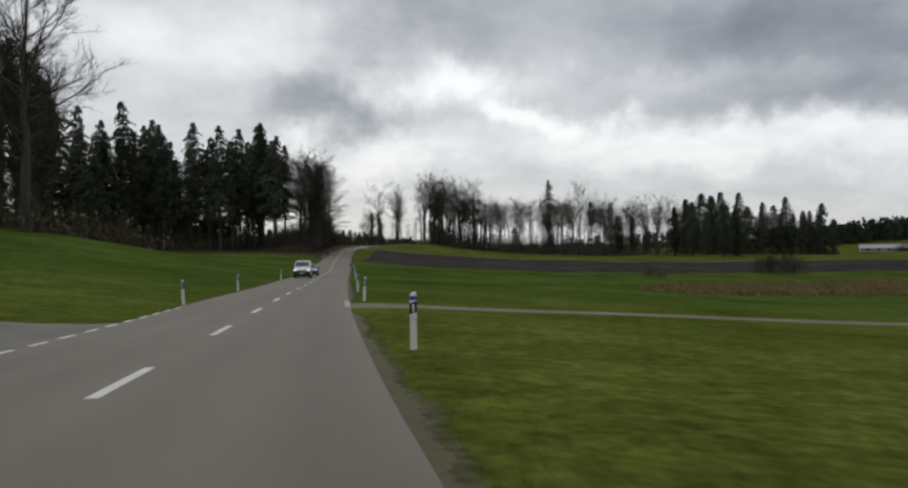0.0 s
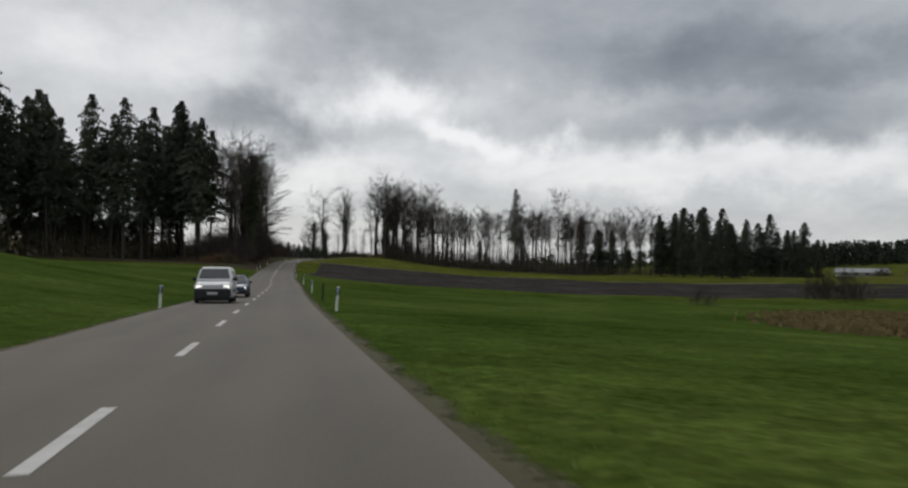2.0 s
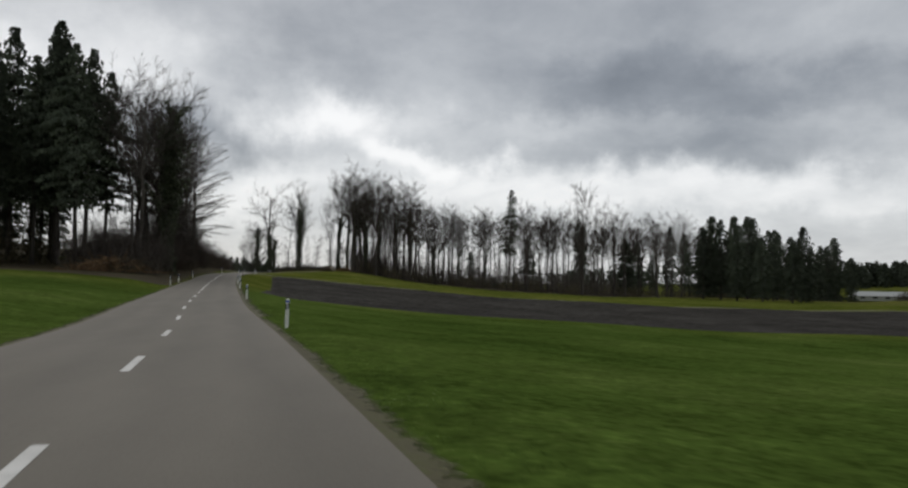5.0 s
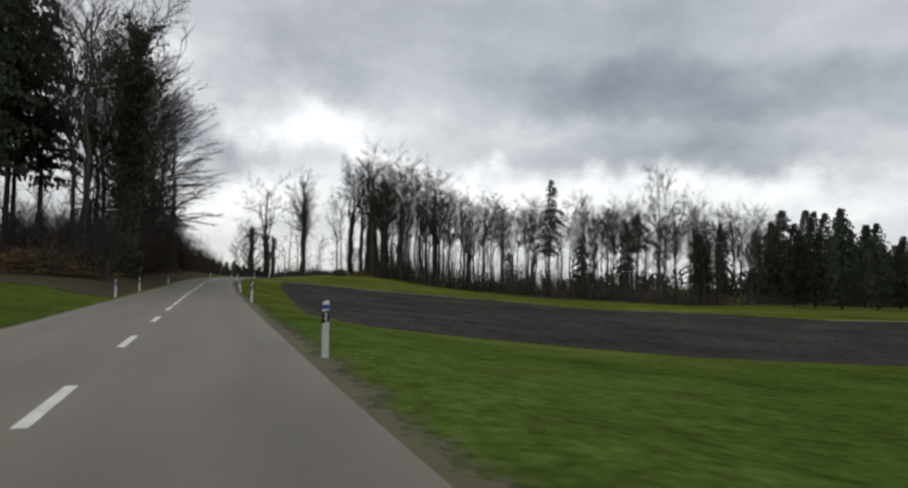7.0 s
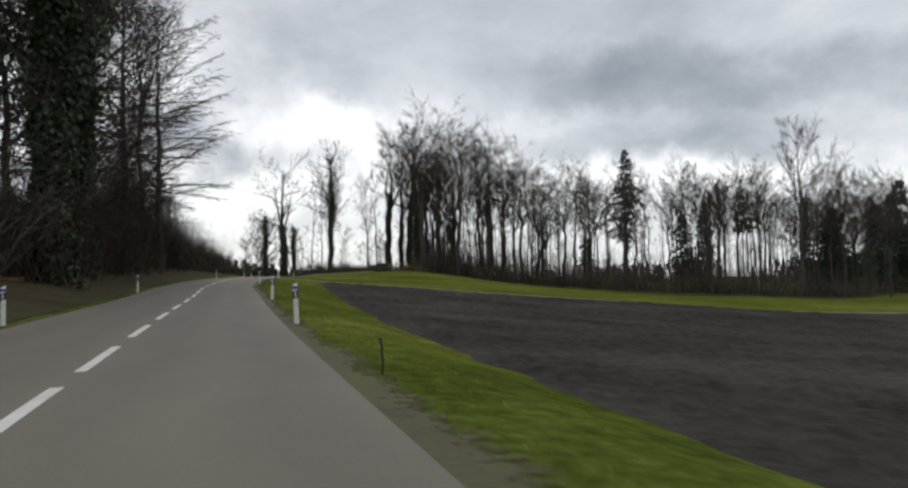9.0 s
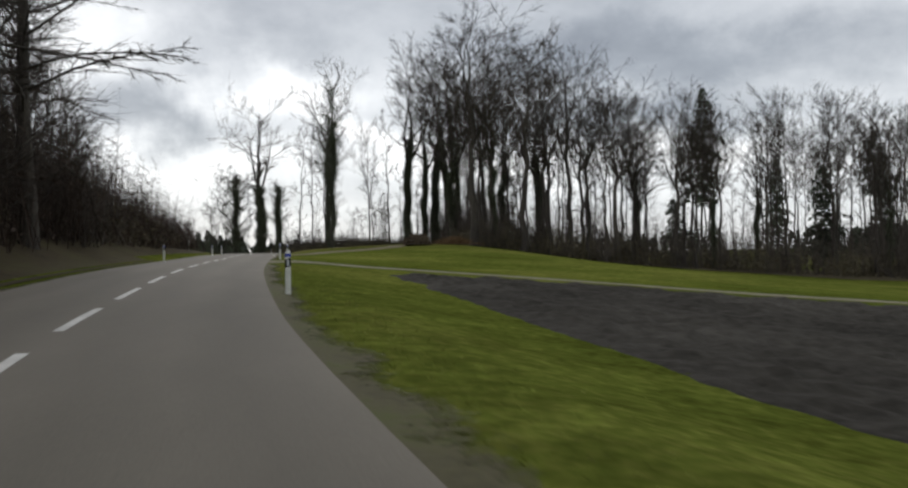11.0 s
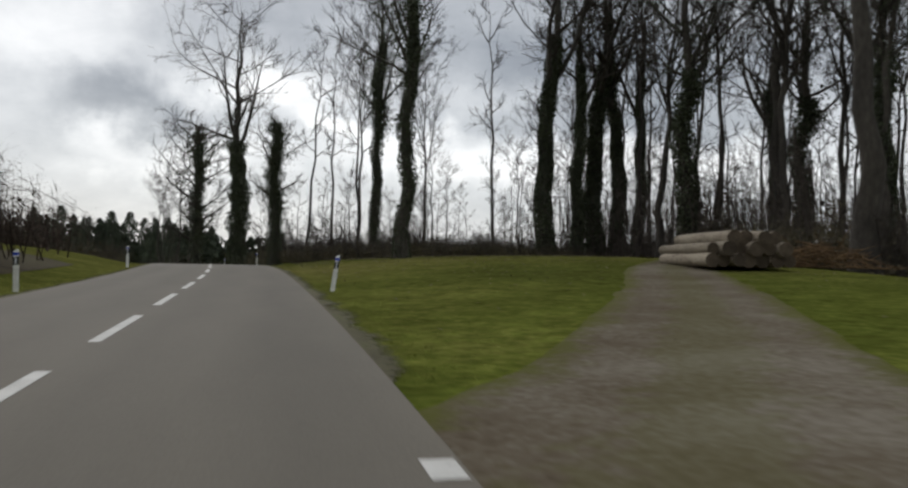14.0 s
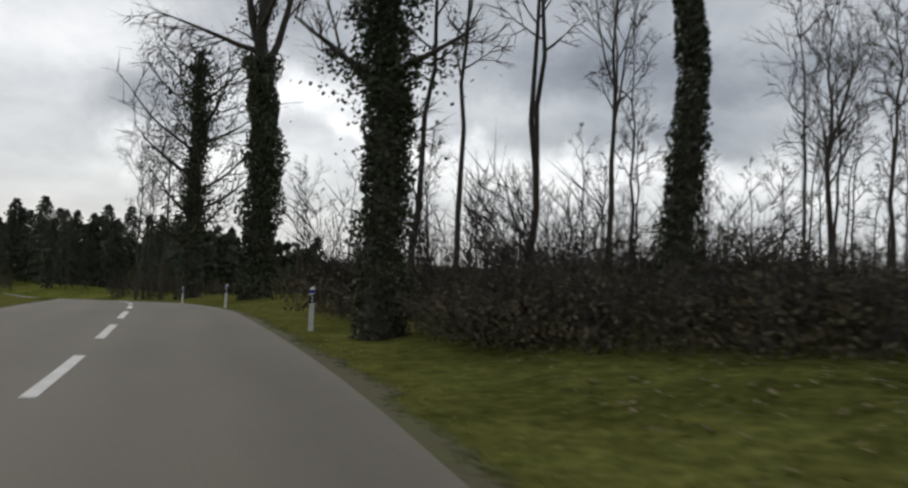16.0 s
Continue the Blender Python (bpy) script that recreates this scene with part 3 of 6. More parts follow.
def ploughed_field():
    """Strip of turned earth with furrows along its length."""
    rng = np.random.RandomState(3)
    far = [(-28.4, 281.0), (-18, 276.0), (-5, 271.5), (28, 266.0), (150, 258.0)]
    near = [(-23.0, 190.3), (-14, 190.4), (3.8, 192.5), (25, 197.5), (140, 206)]
    n, m = 150, 190
    a = np.linspace(0, 1, n) ** 1.35
    b = np.linspace(0, 1, m)
    fd, nd = np.linspace(0, 1, 5) ** 1.6, np.linspace(0, 1, 5) ** 1.6
    Fp, Np = hermite(a, fd, far), hermite(a, nd, near)
    XY = Np[:, None] * (1 - b)[None, :, None] + Fp[:, None] * b[None, :, None]
    # the side by the road bows away from it, ragged where the plough turned
    edge = (np.sin(np.pi * np.clip(b * 1.15, 0, 1)) * 0.3 + np.convolve(rng.normal(0, 1, m + 8), np.ones(5) / 5, "same")[4:-4] * 0.28)[None, :] * np.exp(-a * 12)[:, None]
    XY[..., 0] += edge
    Z = ground_z(XY[..., 0], XY[..., 1]) + 0.03
    rim = np.minimum(np.minimum(np.arange(n)[:, None] / 6, np.arange(m)[None, :] / 2), (m - 1 - np.arange(m))[None, :] / 2)
    rim = np.clip(rim, 0, 1)
    clods = rng.uniform(-0.05, 0.07, (n, m)) + 0.06 * (rng.rand(n, m) > 0.93)
    Z += 0.05 * rim - 0.08 * (1 - rim) + rim * (0.06 * np.sin(b * 2 * np.pi * 60)[None, :] + clods)
    verts = np.concatenate([XY, Z[..., None]], -1).reshape(-1, 3).tolist()
    faces = [(i * m + j, (i + 1) * m + j, (i + 1) * m + j + 1, i * m + j + 1) for i in range(n - 1) for j in range(m - 1)]
    tagged(mesh_part("ploughed_field", verts, faces, M_SOIL), "dark freshly ploughed earth with furrows and clods", "ploughed field", kind="structure")


ploughed_field()


def dry_strip():
    """Ragged patch of dead reed and rush, taller in its middle."""
    rs = np.random.RandomState(8)
    outline = [(24, 106), (36, 136), (50, 160), (84, 168), (170, 166), (162, 126), (100, 110), (60, 103), (38, 100)]

    def inside(x, y):
        hit = False
        for (ax, ay), (bx, by) in zip(outline, outline[1:] + outline[:1]):
            if (ay > y) != (by > y) and x < ax + (bx - ax) * (y - ay) / (by - ay):
                hit = not hit
        return hit

    V, F = [], []
    for _ in range(46000):
        x, y = rs.uniform(20, 172), rs.uniform(96, 172)
        if not inside(x + rs.normal(0, 2.5), y + rs.normal(0, 1.6)) or math.sin(x * 0.31 + 2 * math.sin(y * 0.2)) + math.sin(y * 0.43) < rs.uniform(-3.0, 0.2):
            continue
        z, h, w, a = gz(x, y) - 0.08, rs.uniform(0.25, 0.7), rs.uniform(0.2, 0.6), rs.uniform(0, 3.14)
        k = len(V)
        c, s = math.cos(a) * w, math.sin(a) * w
        V += [(x - c, y - s, z), (x + c, y + s, z), (x + c * 0.7 + rs.uniform(-0.2, 0.2), y + s * 0.7, z + h), (x - c * 0.5, y - s * 0.5 + rs.uniform(-0.2, 0.2), z + h * rs.uniform(0.6, 1))]
        F.append((k, k + 1, k + 2, k + 3))
    tagged(mesh_part("reed_patch", V, F, M_DRY), "patch of dry brown reeds in the wet meadow", "reeds", kind="stuff")


dry_strip()


# ---- road furniture ----
def delineator():
    """Roadside post: rounded triangular section with a slanted black band."""
    post = new("delineator_post")

    def prism(h0, h1, slant, grow=0.0, cap=0.0):
        bm = bmesh.new()
        w, d = 0.06 + grow, 0.05 + grow
        ring = [(-w, -d), (-w * 0.6, -d - 0.008), (w * 0.6, -d - 0.008), (w, -d), (w * 0.75, d * 0.3), (0.02, d), (-0.02, d), (-w * 0.75, d * 0.3)]
        lo = [bm.verts.new((x, y, h0 + slant * x / w)) for x, y in ring]
        hi = [bm.verts.new((x, y, h1 + slant * x / w)) for x, y in ring]
        k = len(ring)
        for i in range(k):
            bm.faces.new((lo[i], lo[(i + 1) % k], hi[(i + 1) % k], hi[i]))
        bm.faces.new(lo[::-1])
        if cap:
            top = [bm.verts.new((x * 0.7, y * 0.7, h1 + cap + 0.02 * x / w)) for x, y in ring]
            for i in range(k):
                bm.faces.new((hi[i], hi[(i + 1) % k], top[(i + 1) % k], top[i]))
            bm.faces.new(top)
        else:
            bm.faces.new(hi)
        return bm

    part("shaft", prism(-0.15, 0.92, 0.0, 0.0, 0.035), M_WHITE, post)
    part("black_band", prism(0.60, 0.79, 0.022, 0.003), M_BLACK, post, "slanted black band")
    r = part("reflector", box_bm(0.035, 0.008, 0.14, (0.0, -0.066, 0.695), 0.003, 1), M_REFLECT, post, "white reflector strip")
    part("blue_wrap", prism(0.825, 0.895, 0.0, 0.003), M_BLUE, post, "blue reflective film")
    return tagged(post, "white plastic roadside post with black band and blue film", "delineator post", "roadside delineators")


POSTS = [(-1.15, 14.4, 0, 0), (-4.3, 34.8, 3, 0), (-6.1, 47.6, -2, 0), (-10.2, 79.8, 4, 0), (-14.65, 115.2, 3, 0), (-18.3, 143.0, 1, 0), (-22.45, 171.4, 0, 0), (-25.87, 199.3, 1, 0),
         (-28.2, 218.9, -2, 0), (-29.9, 236, 1, 0), (-32.62, 263.4, 0, 0), (-33.27, 298.2, 0, 0), (-33.1, 335.6, 8, 0), (-35.7, 376.6, 0, 0), (-38.9, 393.9, 1, 0), (-42.4, 408, 0, 0),
         (-11.3, 33.1, -3, 1), (-14.0, 51.5, 0, 1), (-17.9, 82.4, 2, 1), (-21.6, 112.0, 4, 1), (-33.8, 206.0, 0, 1), (-35.6, 221.0, 0, 1), (-38.4, 249, 1, 1), (-40.5, 299.9, 0, 1),
         (-40.6, 333.8, -1, 1), (-41.3, 354.0, 0, 1)]
first = delineator()
for i, (x, y, lean, west) in enumerate(POSTS):
    m = pose(x, y, gz(x, y), 0, lean, 8 if not west else -4)
    if i == 0:
        first.matrix_basis = m
    else:
        copy_thing(first, m)


def stake(name, x, y, h, r, material, label, category, lean):
    rng = random.Random(int(y))
    V, F = [], []
    pts = [(rng.uniform(-0.01, 0.01), rng.uniform(-0.01, 0.01), -0.2 + (h + 0.2) * k / 6) for k in range(7)]
    tube(V, F, pts, [r * rng.uniform(0.9, 1.1) for _ in pts], 9)
    F.append(tuple(range(len(V) - 9, len(V))))
    ob = mesh_part(name, V, F, material)
    ob.matrix_basis = pose(x, y, gz(x, y), 0, lean, 0)
    tagged(ob, label, category)


stake("wooden_post", -11.98, 94.3, 1.0, 0.055, M_WOOD, "weathered dark wooden post standing in the grass verge", "post", 2)
stake("metal_rod", -26.76, 208.8, 0.42, 0.014, M_RUST, "thin rusty metal rod in the grass verge", "rod", -3)

# ---- vehicles ----
M_VANPAINT = plain("white_van_paint", (0.62, 0.63, 0.64), 0.35, coat=0.5)
M_CARPAINT = plain("grey_blue_car_paint", (0.028, 0.058, 0.115), 0.4, 0.0, coat=0.4)
M_TRIM = plain("dark_bumper_plastic", (0.02, 0.02, 0.022), 0.6)
M_TYRE = plain("tyre_rubber", (0.015, 0.015, 0.016), 0.85)
M_RIM = plain("wheel_rim", (0.35, 0.36, 0.37), 0.35, 0.8)
M_PANE = plain("dark_car_glass", (0.02, 0.024, 0.028), 0.05, coat=1.0)
M_HEADLAMP = emitter("lit_headlamp", (1.0, 0.97, 0.9), 1.6)
M_TAIL = plain("red_lamp_glass", (0.25, 0.01, 0.01), 0.2, coat=0.5)
M_PLATE = plain("number_plate", (0.55, 0.55, 0.55), 0.5)


def loft(sections, close=True):
    """A hull through cross-sections, each a list of points of the same number."""
    bm = bmesh.new()
    rings = [[bm.verts.new(p) for p in s] for s in sections]
    k = len(rings[0])
    for a, b in zip(rings, rings[1:]):
        for i in range(k - (0 if close else 1)):
            bm.faces.new((a[i], a[(i + 1) % k], b[(i + 1) % k], b[i]))
    bm.faces.new(rings[0][::-1])
    bm.faces.new(rings[-1])
    bmesh.ops.recalc_face_normals(bm, faces=bm.faces[:])
    return bm


def body_ring(y, w, z0, z1, r=0.12, waist=1.0):
    """A rounded cross-section at y, half width w, from z0 to z1."""
    zm = z0 + (z1 - z0) * 0.45
    return [(-w * 0.94, y, z0), (-w, y, z0 + r), (-w, y, zm), (-w * waist, y, z1 - r), (-w * waist + r, y, z1),
            (w * waist - r, y, z1), (w * waist, y, z1 - r), (w, y, zm), (w, y, z0 + r), (w * 0.94, y, z0)]


def wheel(parent, x, y, r):
    V, F = [], []
    s = 1 if x > 0 else -1
    prof = [(r * 0.62, -0.1), (r * 0.93, -0.1), (r, -0.06), (r, 0.06), (r * 0.93, 0.1), (r * 0.62, 0.1)]
    n = 24
    for k in range(n):
        a = 2 * math.pi * k / n
        for rr, xx in prof:
            V.append((xx, rr * math.cos(a), rr * math.sin(a)))
    for k in range(n):
        for j in range(5):
            F.append((k * 6 + j, k * 6 + j + 1, ((k + 1) % n) * 6 + j + 1, ((k + 1) % n) * 6 + j))
    w = mesh_part("wheel", V, F, M_TYRE, parent, "black rubber tyre", True)
    w.matrix_basis = pose(x, y, r)
    bm = bmesh.new()
    bmesh.ops.create_cone(bm, cap_ends=True, segments=20, radius1=r * 0.63, radius2=r * 0.55, depth=0.16, matrix=Matrix.Rotation(s * math.pi / 2, 4, "Y"))
    part("rim", bm, M_RIM, w, "metal wheel rim")


def quad_panel(points, thick):
    """A slightly thick panel over four corner points, outwards along its normal."""
    bm = bmesh.new()
    p = [Vector(q) for q in points]
    n = (p[1] - p[0]).cross(p[3] - p[0]).normalized() * thick
    lo, hi = [bm.verts.new(q) for q in p], [bm.verts.new(q + n) for q in p]
    k = len(p)
    for i in range(k):
        bm.faces.new((lo[i], lo[(i + 1) % k], hi[(i + 1) % k], hi[i]))
    bm.faces.new(lo[::-1])
    bm.faces.new(hi)
    bmesh.ops.recalc_face_normals(bm, faces=bm.faces[:])
    return bm


def vehicle(kind, paint, L, W, Hgt, hood, label):
    """A car whose front is at y = 0 facing -y and whose tail is at y = L."""
    car = new(kind)
    w = W / 2
    van = kind == "van"
    hz = 1.0 if van else 0.86
    if van:
        rings = [body_ring(0.0, w * 0.84, 0.42, 0.78), body_ring(0.12, w * 0.95, 0.28, 0.92), body_ring(0.5, w, 0.24, hz), body_ring(hood, w, 0.22, hz + 0.14),
                 body_ring(L - 0.25, w, 0.24, hz + 0.14), body_ring(L, w * 0.96, 0.34, hz + 0.1)]
        cab = [body_ring(hood - 0.12, w * 0.93, hz + 0.02, hz + 0.16, 0.04), body_ring(hood + 0.62, w * 0.95, hz + 0.02, Hgt - 0.06, 0.12, 0.88), body_ring(hood + 1.0, w * 0.96, hz, Hgt, 0.14, 0.9),
               body_ring(L - 0.3, w * 0.96, hz, Hgt, 0.14, 0.9), body_ring(L - 0.03, w * 0.95, hz, Hgt - 0.1, 0.14, 0.9)]
    else:
        rings = [body_ring(0.0, w * 0.82, 0.36, 0.62, 0.08), body_ring(0.12, w * 0.94, 0.24, 0.70, 0.08), body_ring(0.5, w, 0.2, hz - 0.08, 0.1), body_ring(hood, w, 0.2, hz + 0.04, 0.1),
                 body_ring(L - 0.4, w, 0.22, hz + 0.08, 0.1), body_ring(L, w * 0.92, 0.34, hz, 0.1)]
        cab = [body_ring(hood - 0.1, w * 0.86, hz - 0.06, hz + 0.06, 0.03), body_ring(hood + 0.75, w * 0.88, hz - 0.06, Hgt - 0.04, 0.1, 0.82), body_ring(hood + 1.2, w * 0.9, hz - 0.06, Hgt, 0.12, 0.82),
               body_ring(L - 0.75, w * 0.9, hz - 0.06, Hgt - 0.03, 0.12, 0.82), body_ring(L - 0.12, w * 0.86, hz - 0.02, hz + 0.12, 0.04)]
    body = part("body", loft(rings), paint, car, smooth=False)
    cabin = part("cabin", loft(cab), paint, car)
    # windscreen and side panes, a little proud of the cabin
    a, b = cab[0], cab[1]
    zb, zt = a[4][2], b[4][2]
    y0, y1 = a[4][1], b[4][1]
    wb, wt = abs(a[4][0]) - 0.03, abs(b[4][0]) - 0.0
    f0, f1 = 0.10, 0.92
    part("windscreen", quad_panel([(-wb, y0 + (y1 - y0) * f0, zb + (zt - zb) * f0), (wb, y0 + (y1 - y0) * f0, zb + (zt - zb) * f0), (wt, y0 + (y1 - y0) * f1, zb + (zt - zb) * f1), (-wt, y0 + (y1 - y0) * f1, zb + (zt - zb) * f1)], 0.012), M_PANE, cabin, "dark windscreen")
    side_w = w * (0.955 if van else 0.87)
    for s in (-1, 1):
        spans = [(hood + 0.72, hood + 1.5)] if van else [(hood + 0.95, hood + 1.75), (hood + 1.82, L - 0.95)]
        for ya, yb in spans:
            zlo, zhi = hz + (0.14 if van else 0.06), Hgt - 0.22
            xa, xb = side_w + 0.0, side_w * (0.92 if van else 0.87)
            pts = [(s * xa, ya - (0.25 if (ya, yb) == spans[0] else 0), zlo), (s * xa, yb, zlo), (s * xb, yb, zhi), (s * xb, ya, zhi)]
            if s < 0:
                pts = pts[::-1]
            part("side_window", quad_panel(pts, 0.02), M_PANE, cabin, "dark side window")
        part("wing_mirror", box_bm(0.2, 0.12, 0.17 if van else 0.13, (s * (w + 0.11), hood + 0.55, hz + 0.2 if van else hz + 0.1), 0.04), M_TRIM, car, "black wing mirror")
        part("headlamp", box_bm(0.26, 0.16, 0.12 if van else 0.10, (s * (w - 0.24), 0.11, 0.82 if van else 0.60), 0.03), M_HEADLAMP, car, "lit headlamp")
        for yy in (0.85, L - 0.8):
            wheel(car, s * (w - 0.09), yy, 0.31)
    part("bumper", box_bm(W * 0.97, 0.34, 0.54 if van else 0.22, (0, 0.10, 0.46 if van else 0.36), 0.09, 3), M_TRIM, car, "dark plastic bumper")
    part("bumper", box_bm(W * 0.95, 0.22, 0.34, (0, L - 0.04, 0.46), 0.07), M_TRIM, car, "dark plastic bumper")
    part("air_intake", box_bm(W * 0.55, 0.03, 0.08, (0, -0.075, 0.33 if van else 0.30), 0.01, 1), M_BLACK, car, "black air intake")
    for s in (-1, 1):
        part("side_strip", box_bm(0.03, L * 0.5, 0.16 if van else 0.07, (s * (w + 0.008), L * 0.5, 0.62 if van else 0.58), 0.012, 1), M_TRIM, car, "dark rubbing strip")
        for ya in ((hood + 0.62, hood + 1.62) if van else (hood + 0.55, hood + 1.45, L - 1.15)):
            part("door_seam", box_bm(0.012, 0.012, 0.7, (s * (w + 0.001), ya, 0.78 if van else 0.62)), M_BLACK, car)
        part("door_handle", box_bm(0.03, 0.16, 0.035, (s * (w + 0.015), hood + 1.42, hz + 0.04 if van else hz - 0.06), 0.01, 1), M_TRIM, car)
        wiper = quad_panel([(s * 0.08, y0 + (y1 - y0) * 0.12 - 0.02, zb + (zt - zb) * 0.12 + 0.01), (s * 0.08 - 0.55, y0 + (y1 - y0) * 0.2 - 0.02, zb + (zt - zb) * 0.2 + 0.01), (s * 0.08 - 0.55, y0 + (y1 - y0) * 0.22 - 0.02, zb + (zt - zb) * 0.22 + 0.01), (s * 0.08, y0 + (y1 - y0) * 0.15 - 0.02, zb + (zt - zb) * 0.15 + 0.01)], 0.015)
        part("wiper", wiper, M_BLACK, cabin)
        part("tail_lamp", box_bm(0.14, 0.06, 0.4 if van else 0.2, (s * (w - 0.12), L - 0.02, 0.98 if van else 0.78), 0.02, 1), M_TAIL, car, "red tail lamp")
    part("grille", box_bm(W * 0.42, 0.06, 0.10, (0, 0.03, 0.68 if van else 0.60), 0.02), M_TRIM, car, "black grille")
    if van:
        for dz in (0.0, 0.07):
            part("grille_bar", box_bm(W * 0.56, 0.03, 0.022, (0, 0.015 + dz * 0.5, 0.80 + dz), 0.008, 1), M_TRIM, car, "dark grille bar")
        part("skirt", box_bm(W * 0.88, 0.22, 0.16, (0, 0.16, 0.22), 0.05), M_TRIM, car, "dark plastic skirt")
        part("roof_aerial", box_bm(0.03, 0.03, 0.18, (0, hood + 1.3, Hgt + 0.07), 0.01, 1), M_BLACK, car)
    part("number_plate", box_bm(0.5, 0.02, 0.11, (0, -0.08, 0.5 if van else 0.38), 0.005, 1), M_PLATE, car, "pale number plate")
    return tagged(car, label, "car" if not van else "van")


def put_vehicle(car, y, u):
    x = float(road_x(y)) + u
    s = math.degrees(math.atan2(-(float(road_x(y + 4)) - float(road_x(y))), 4))
    tilt = math.degrees(math.atan2(float(road_z(y + 4)) - float(road_z(y)), 4))
    car.matrix_basis = pose(x, y, float(road_z(y)) + 0.02, tilt, 0, s)


put_vehicle(vehicle("van", M_VANPAINT, 4.3, 1.8, 1.82, 0.95, "white panel van with lit headlamps on the oncoming lane"), 87.4, -1.72)
put_vehicle(vehicle("car", M_CARPAINT, 4.1, 1.68, 1.42, 1.0, "grey-blue hatchback car with lit headlamps on the oncoming lane"), 98.6, -1.4)


def log_stack():
    """Cut trunks stacked beside the forest track, ends towards the road's near side."""
    stack = new("log_stack")
    rng = random.Random(4)
    z = 0.0
    for row, many in enumerate((7, 6, 4)):
        y = -1.62 + row * 0.26
        for k in range(many):
            r = rng.uniform(0.19, 0.26)
            y += r
            V, F = [], []
            L, shift = rng.uniform(5.4, 6.2), rng.uniform(-0.25, 0.25)
            bow = rng.uniform(-0.05, 0.05)
            pts = [(shift - L / 2 + L * j / 6, y + bow * math.sin(math.pi * j / 6), 0.24 + row * 0.40 + rng.uniform(-0.015, 0.015)) for j in range(7)]
            tube(V, F, pts, [r * (1.06 - 0.02 * j) * rng.uniform(0.97, 1.03) for j in range(7)], 14)
            y += r
            log = mesh_part("log", V, F, M_LOGSIDE, stack, "", True)
            for side, ring in ((0, V[:14]), (1, V[-14:])):
                mesh_part("cut_end", [tuple(c + (0.004 if side else -0.004) * (j == 0) for j, c in enumerate(v)) for v in ring], [tuple(range(14))], M_LOGEND, log)
    stack.matrix_basis = pose(-18.0, 341.2, gz(-18.0, 341.2) - 0.03, 0, 0, 80)
    tagged(stack, "stack of cut pale tree trunks beside the forest track", "log stack")


log_stack()


# ---- plants ----
def spike(V, F, a, b, r):
    """A thin folded blade of wood from a to b."""
    k = len(V)
    for q in (0.0, 2.1, 4.2):
        V.append((a[0] + r * math.cos(q), a[1] + r * math.sin(q), a[2] + r * math.sin(q + 1)))
    V.append(b)
    F.extend(((k, k + 1, k + 3), (k + 1, k + 2, k + 3)))


def norm3(v):
    l = math.sqrt(v[0] * v[0] + v[1] * v[1] + v[2] * v[2]) or 1.0
    return (v[0] / l, v[1] / l, v[2] / l)


def branch_path(rng, p, d, length, n, lift, wobble):
    pts = [p]
    for _ in range(n):
        d = norm3((d[0] + rng.uniform(-wobble, wobble), d[1] + rng.uniform(-wobble, wobble), d[2] + rng.uniform(-wobble, wobble) + lift))
        p = (p[0] + d[0] * length / n, p[1] + d[1] * length / n, p[2] + d[2] * length / n)
        pts.append(p)
    return pts, d


def side_dir(rng, d, angle):
    a = norm3((rng.gauss(0, 1), rng.gauss(0, 1), rng.gauss(0, 1)))
    dot = a[0] * d[0] + a[1] * d[1] + a[2] * d[2]
    s = norm3((a[0] - dot * d[0], a[1] - dot * d[1], a[2] - dot * d[2]))
    c, n = math.cos(angle), math.sin(angle)
    return norm3((d[0] * c + s[0] * n, d[1] * c + s[1] * n, d[2] * c + s[2] * n))


def leaf_cards(V, F, rng, centre, size):
    a, b = rng.uniform(0, 6.283), rng.uniform(-0.9, 0.9)
    u = (math.cos(a) * size, math.sin(a) * size, rng.uniform(-0.5, 0.3) * size)
    v = (-math.sin(a) * size * math.sin(b), math.cos(a) * size * math.sin(b), -math.cos(b) * size)
    k = len(V)
    for s, t in ((-0.5, -0.1), (0.0, -0.55), (0.5, 0.0), (0.05, 0.6)):
        V.append((centre[0] + u[0] * s + v[0] * t, centre[1] + u[1] * s + v[1] * t, centre[2] + u[2] * s + v[2] * t))
    F.append((k, k + 1, k + 2, k + 3))


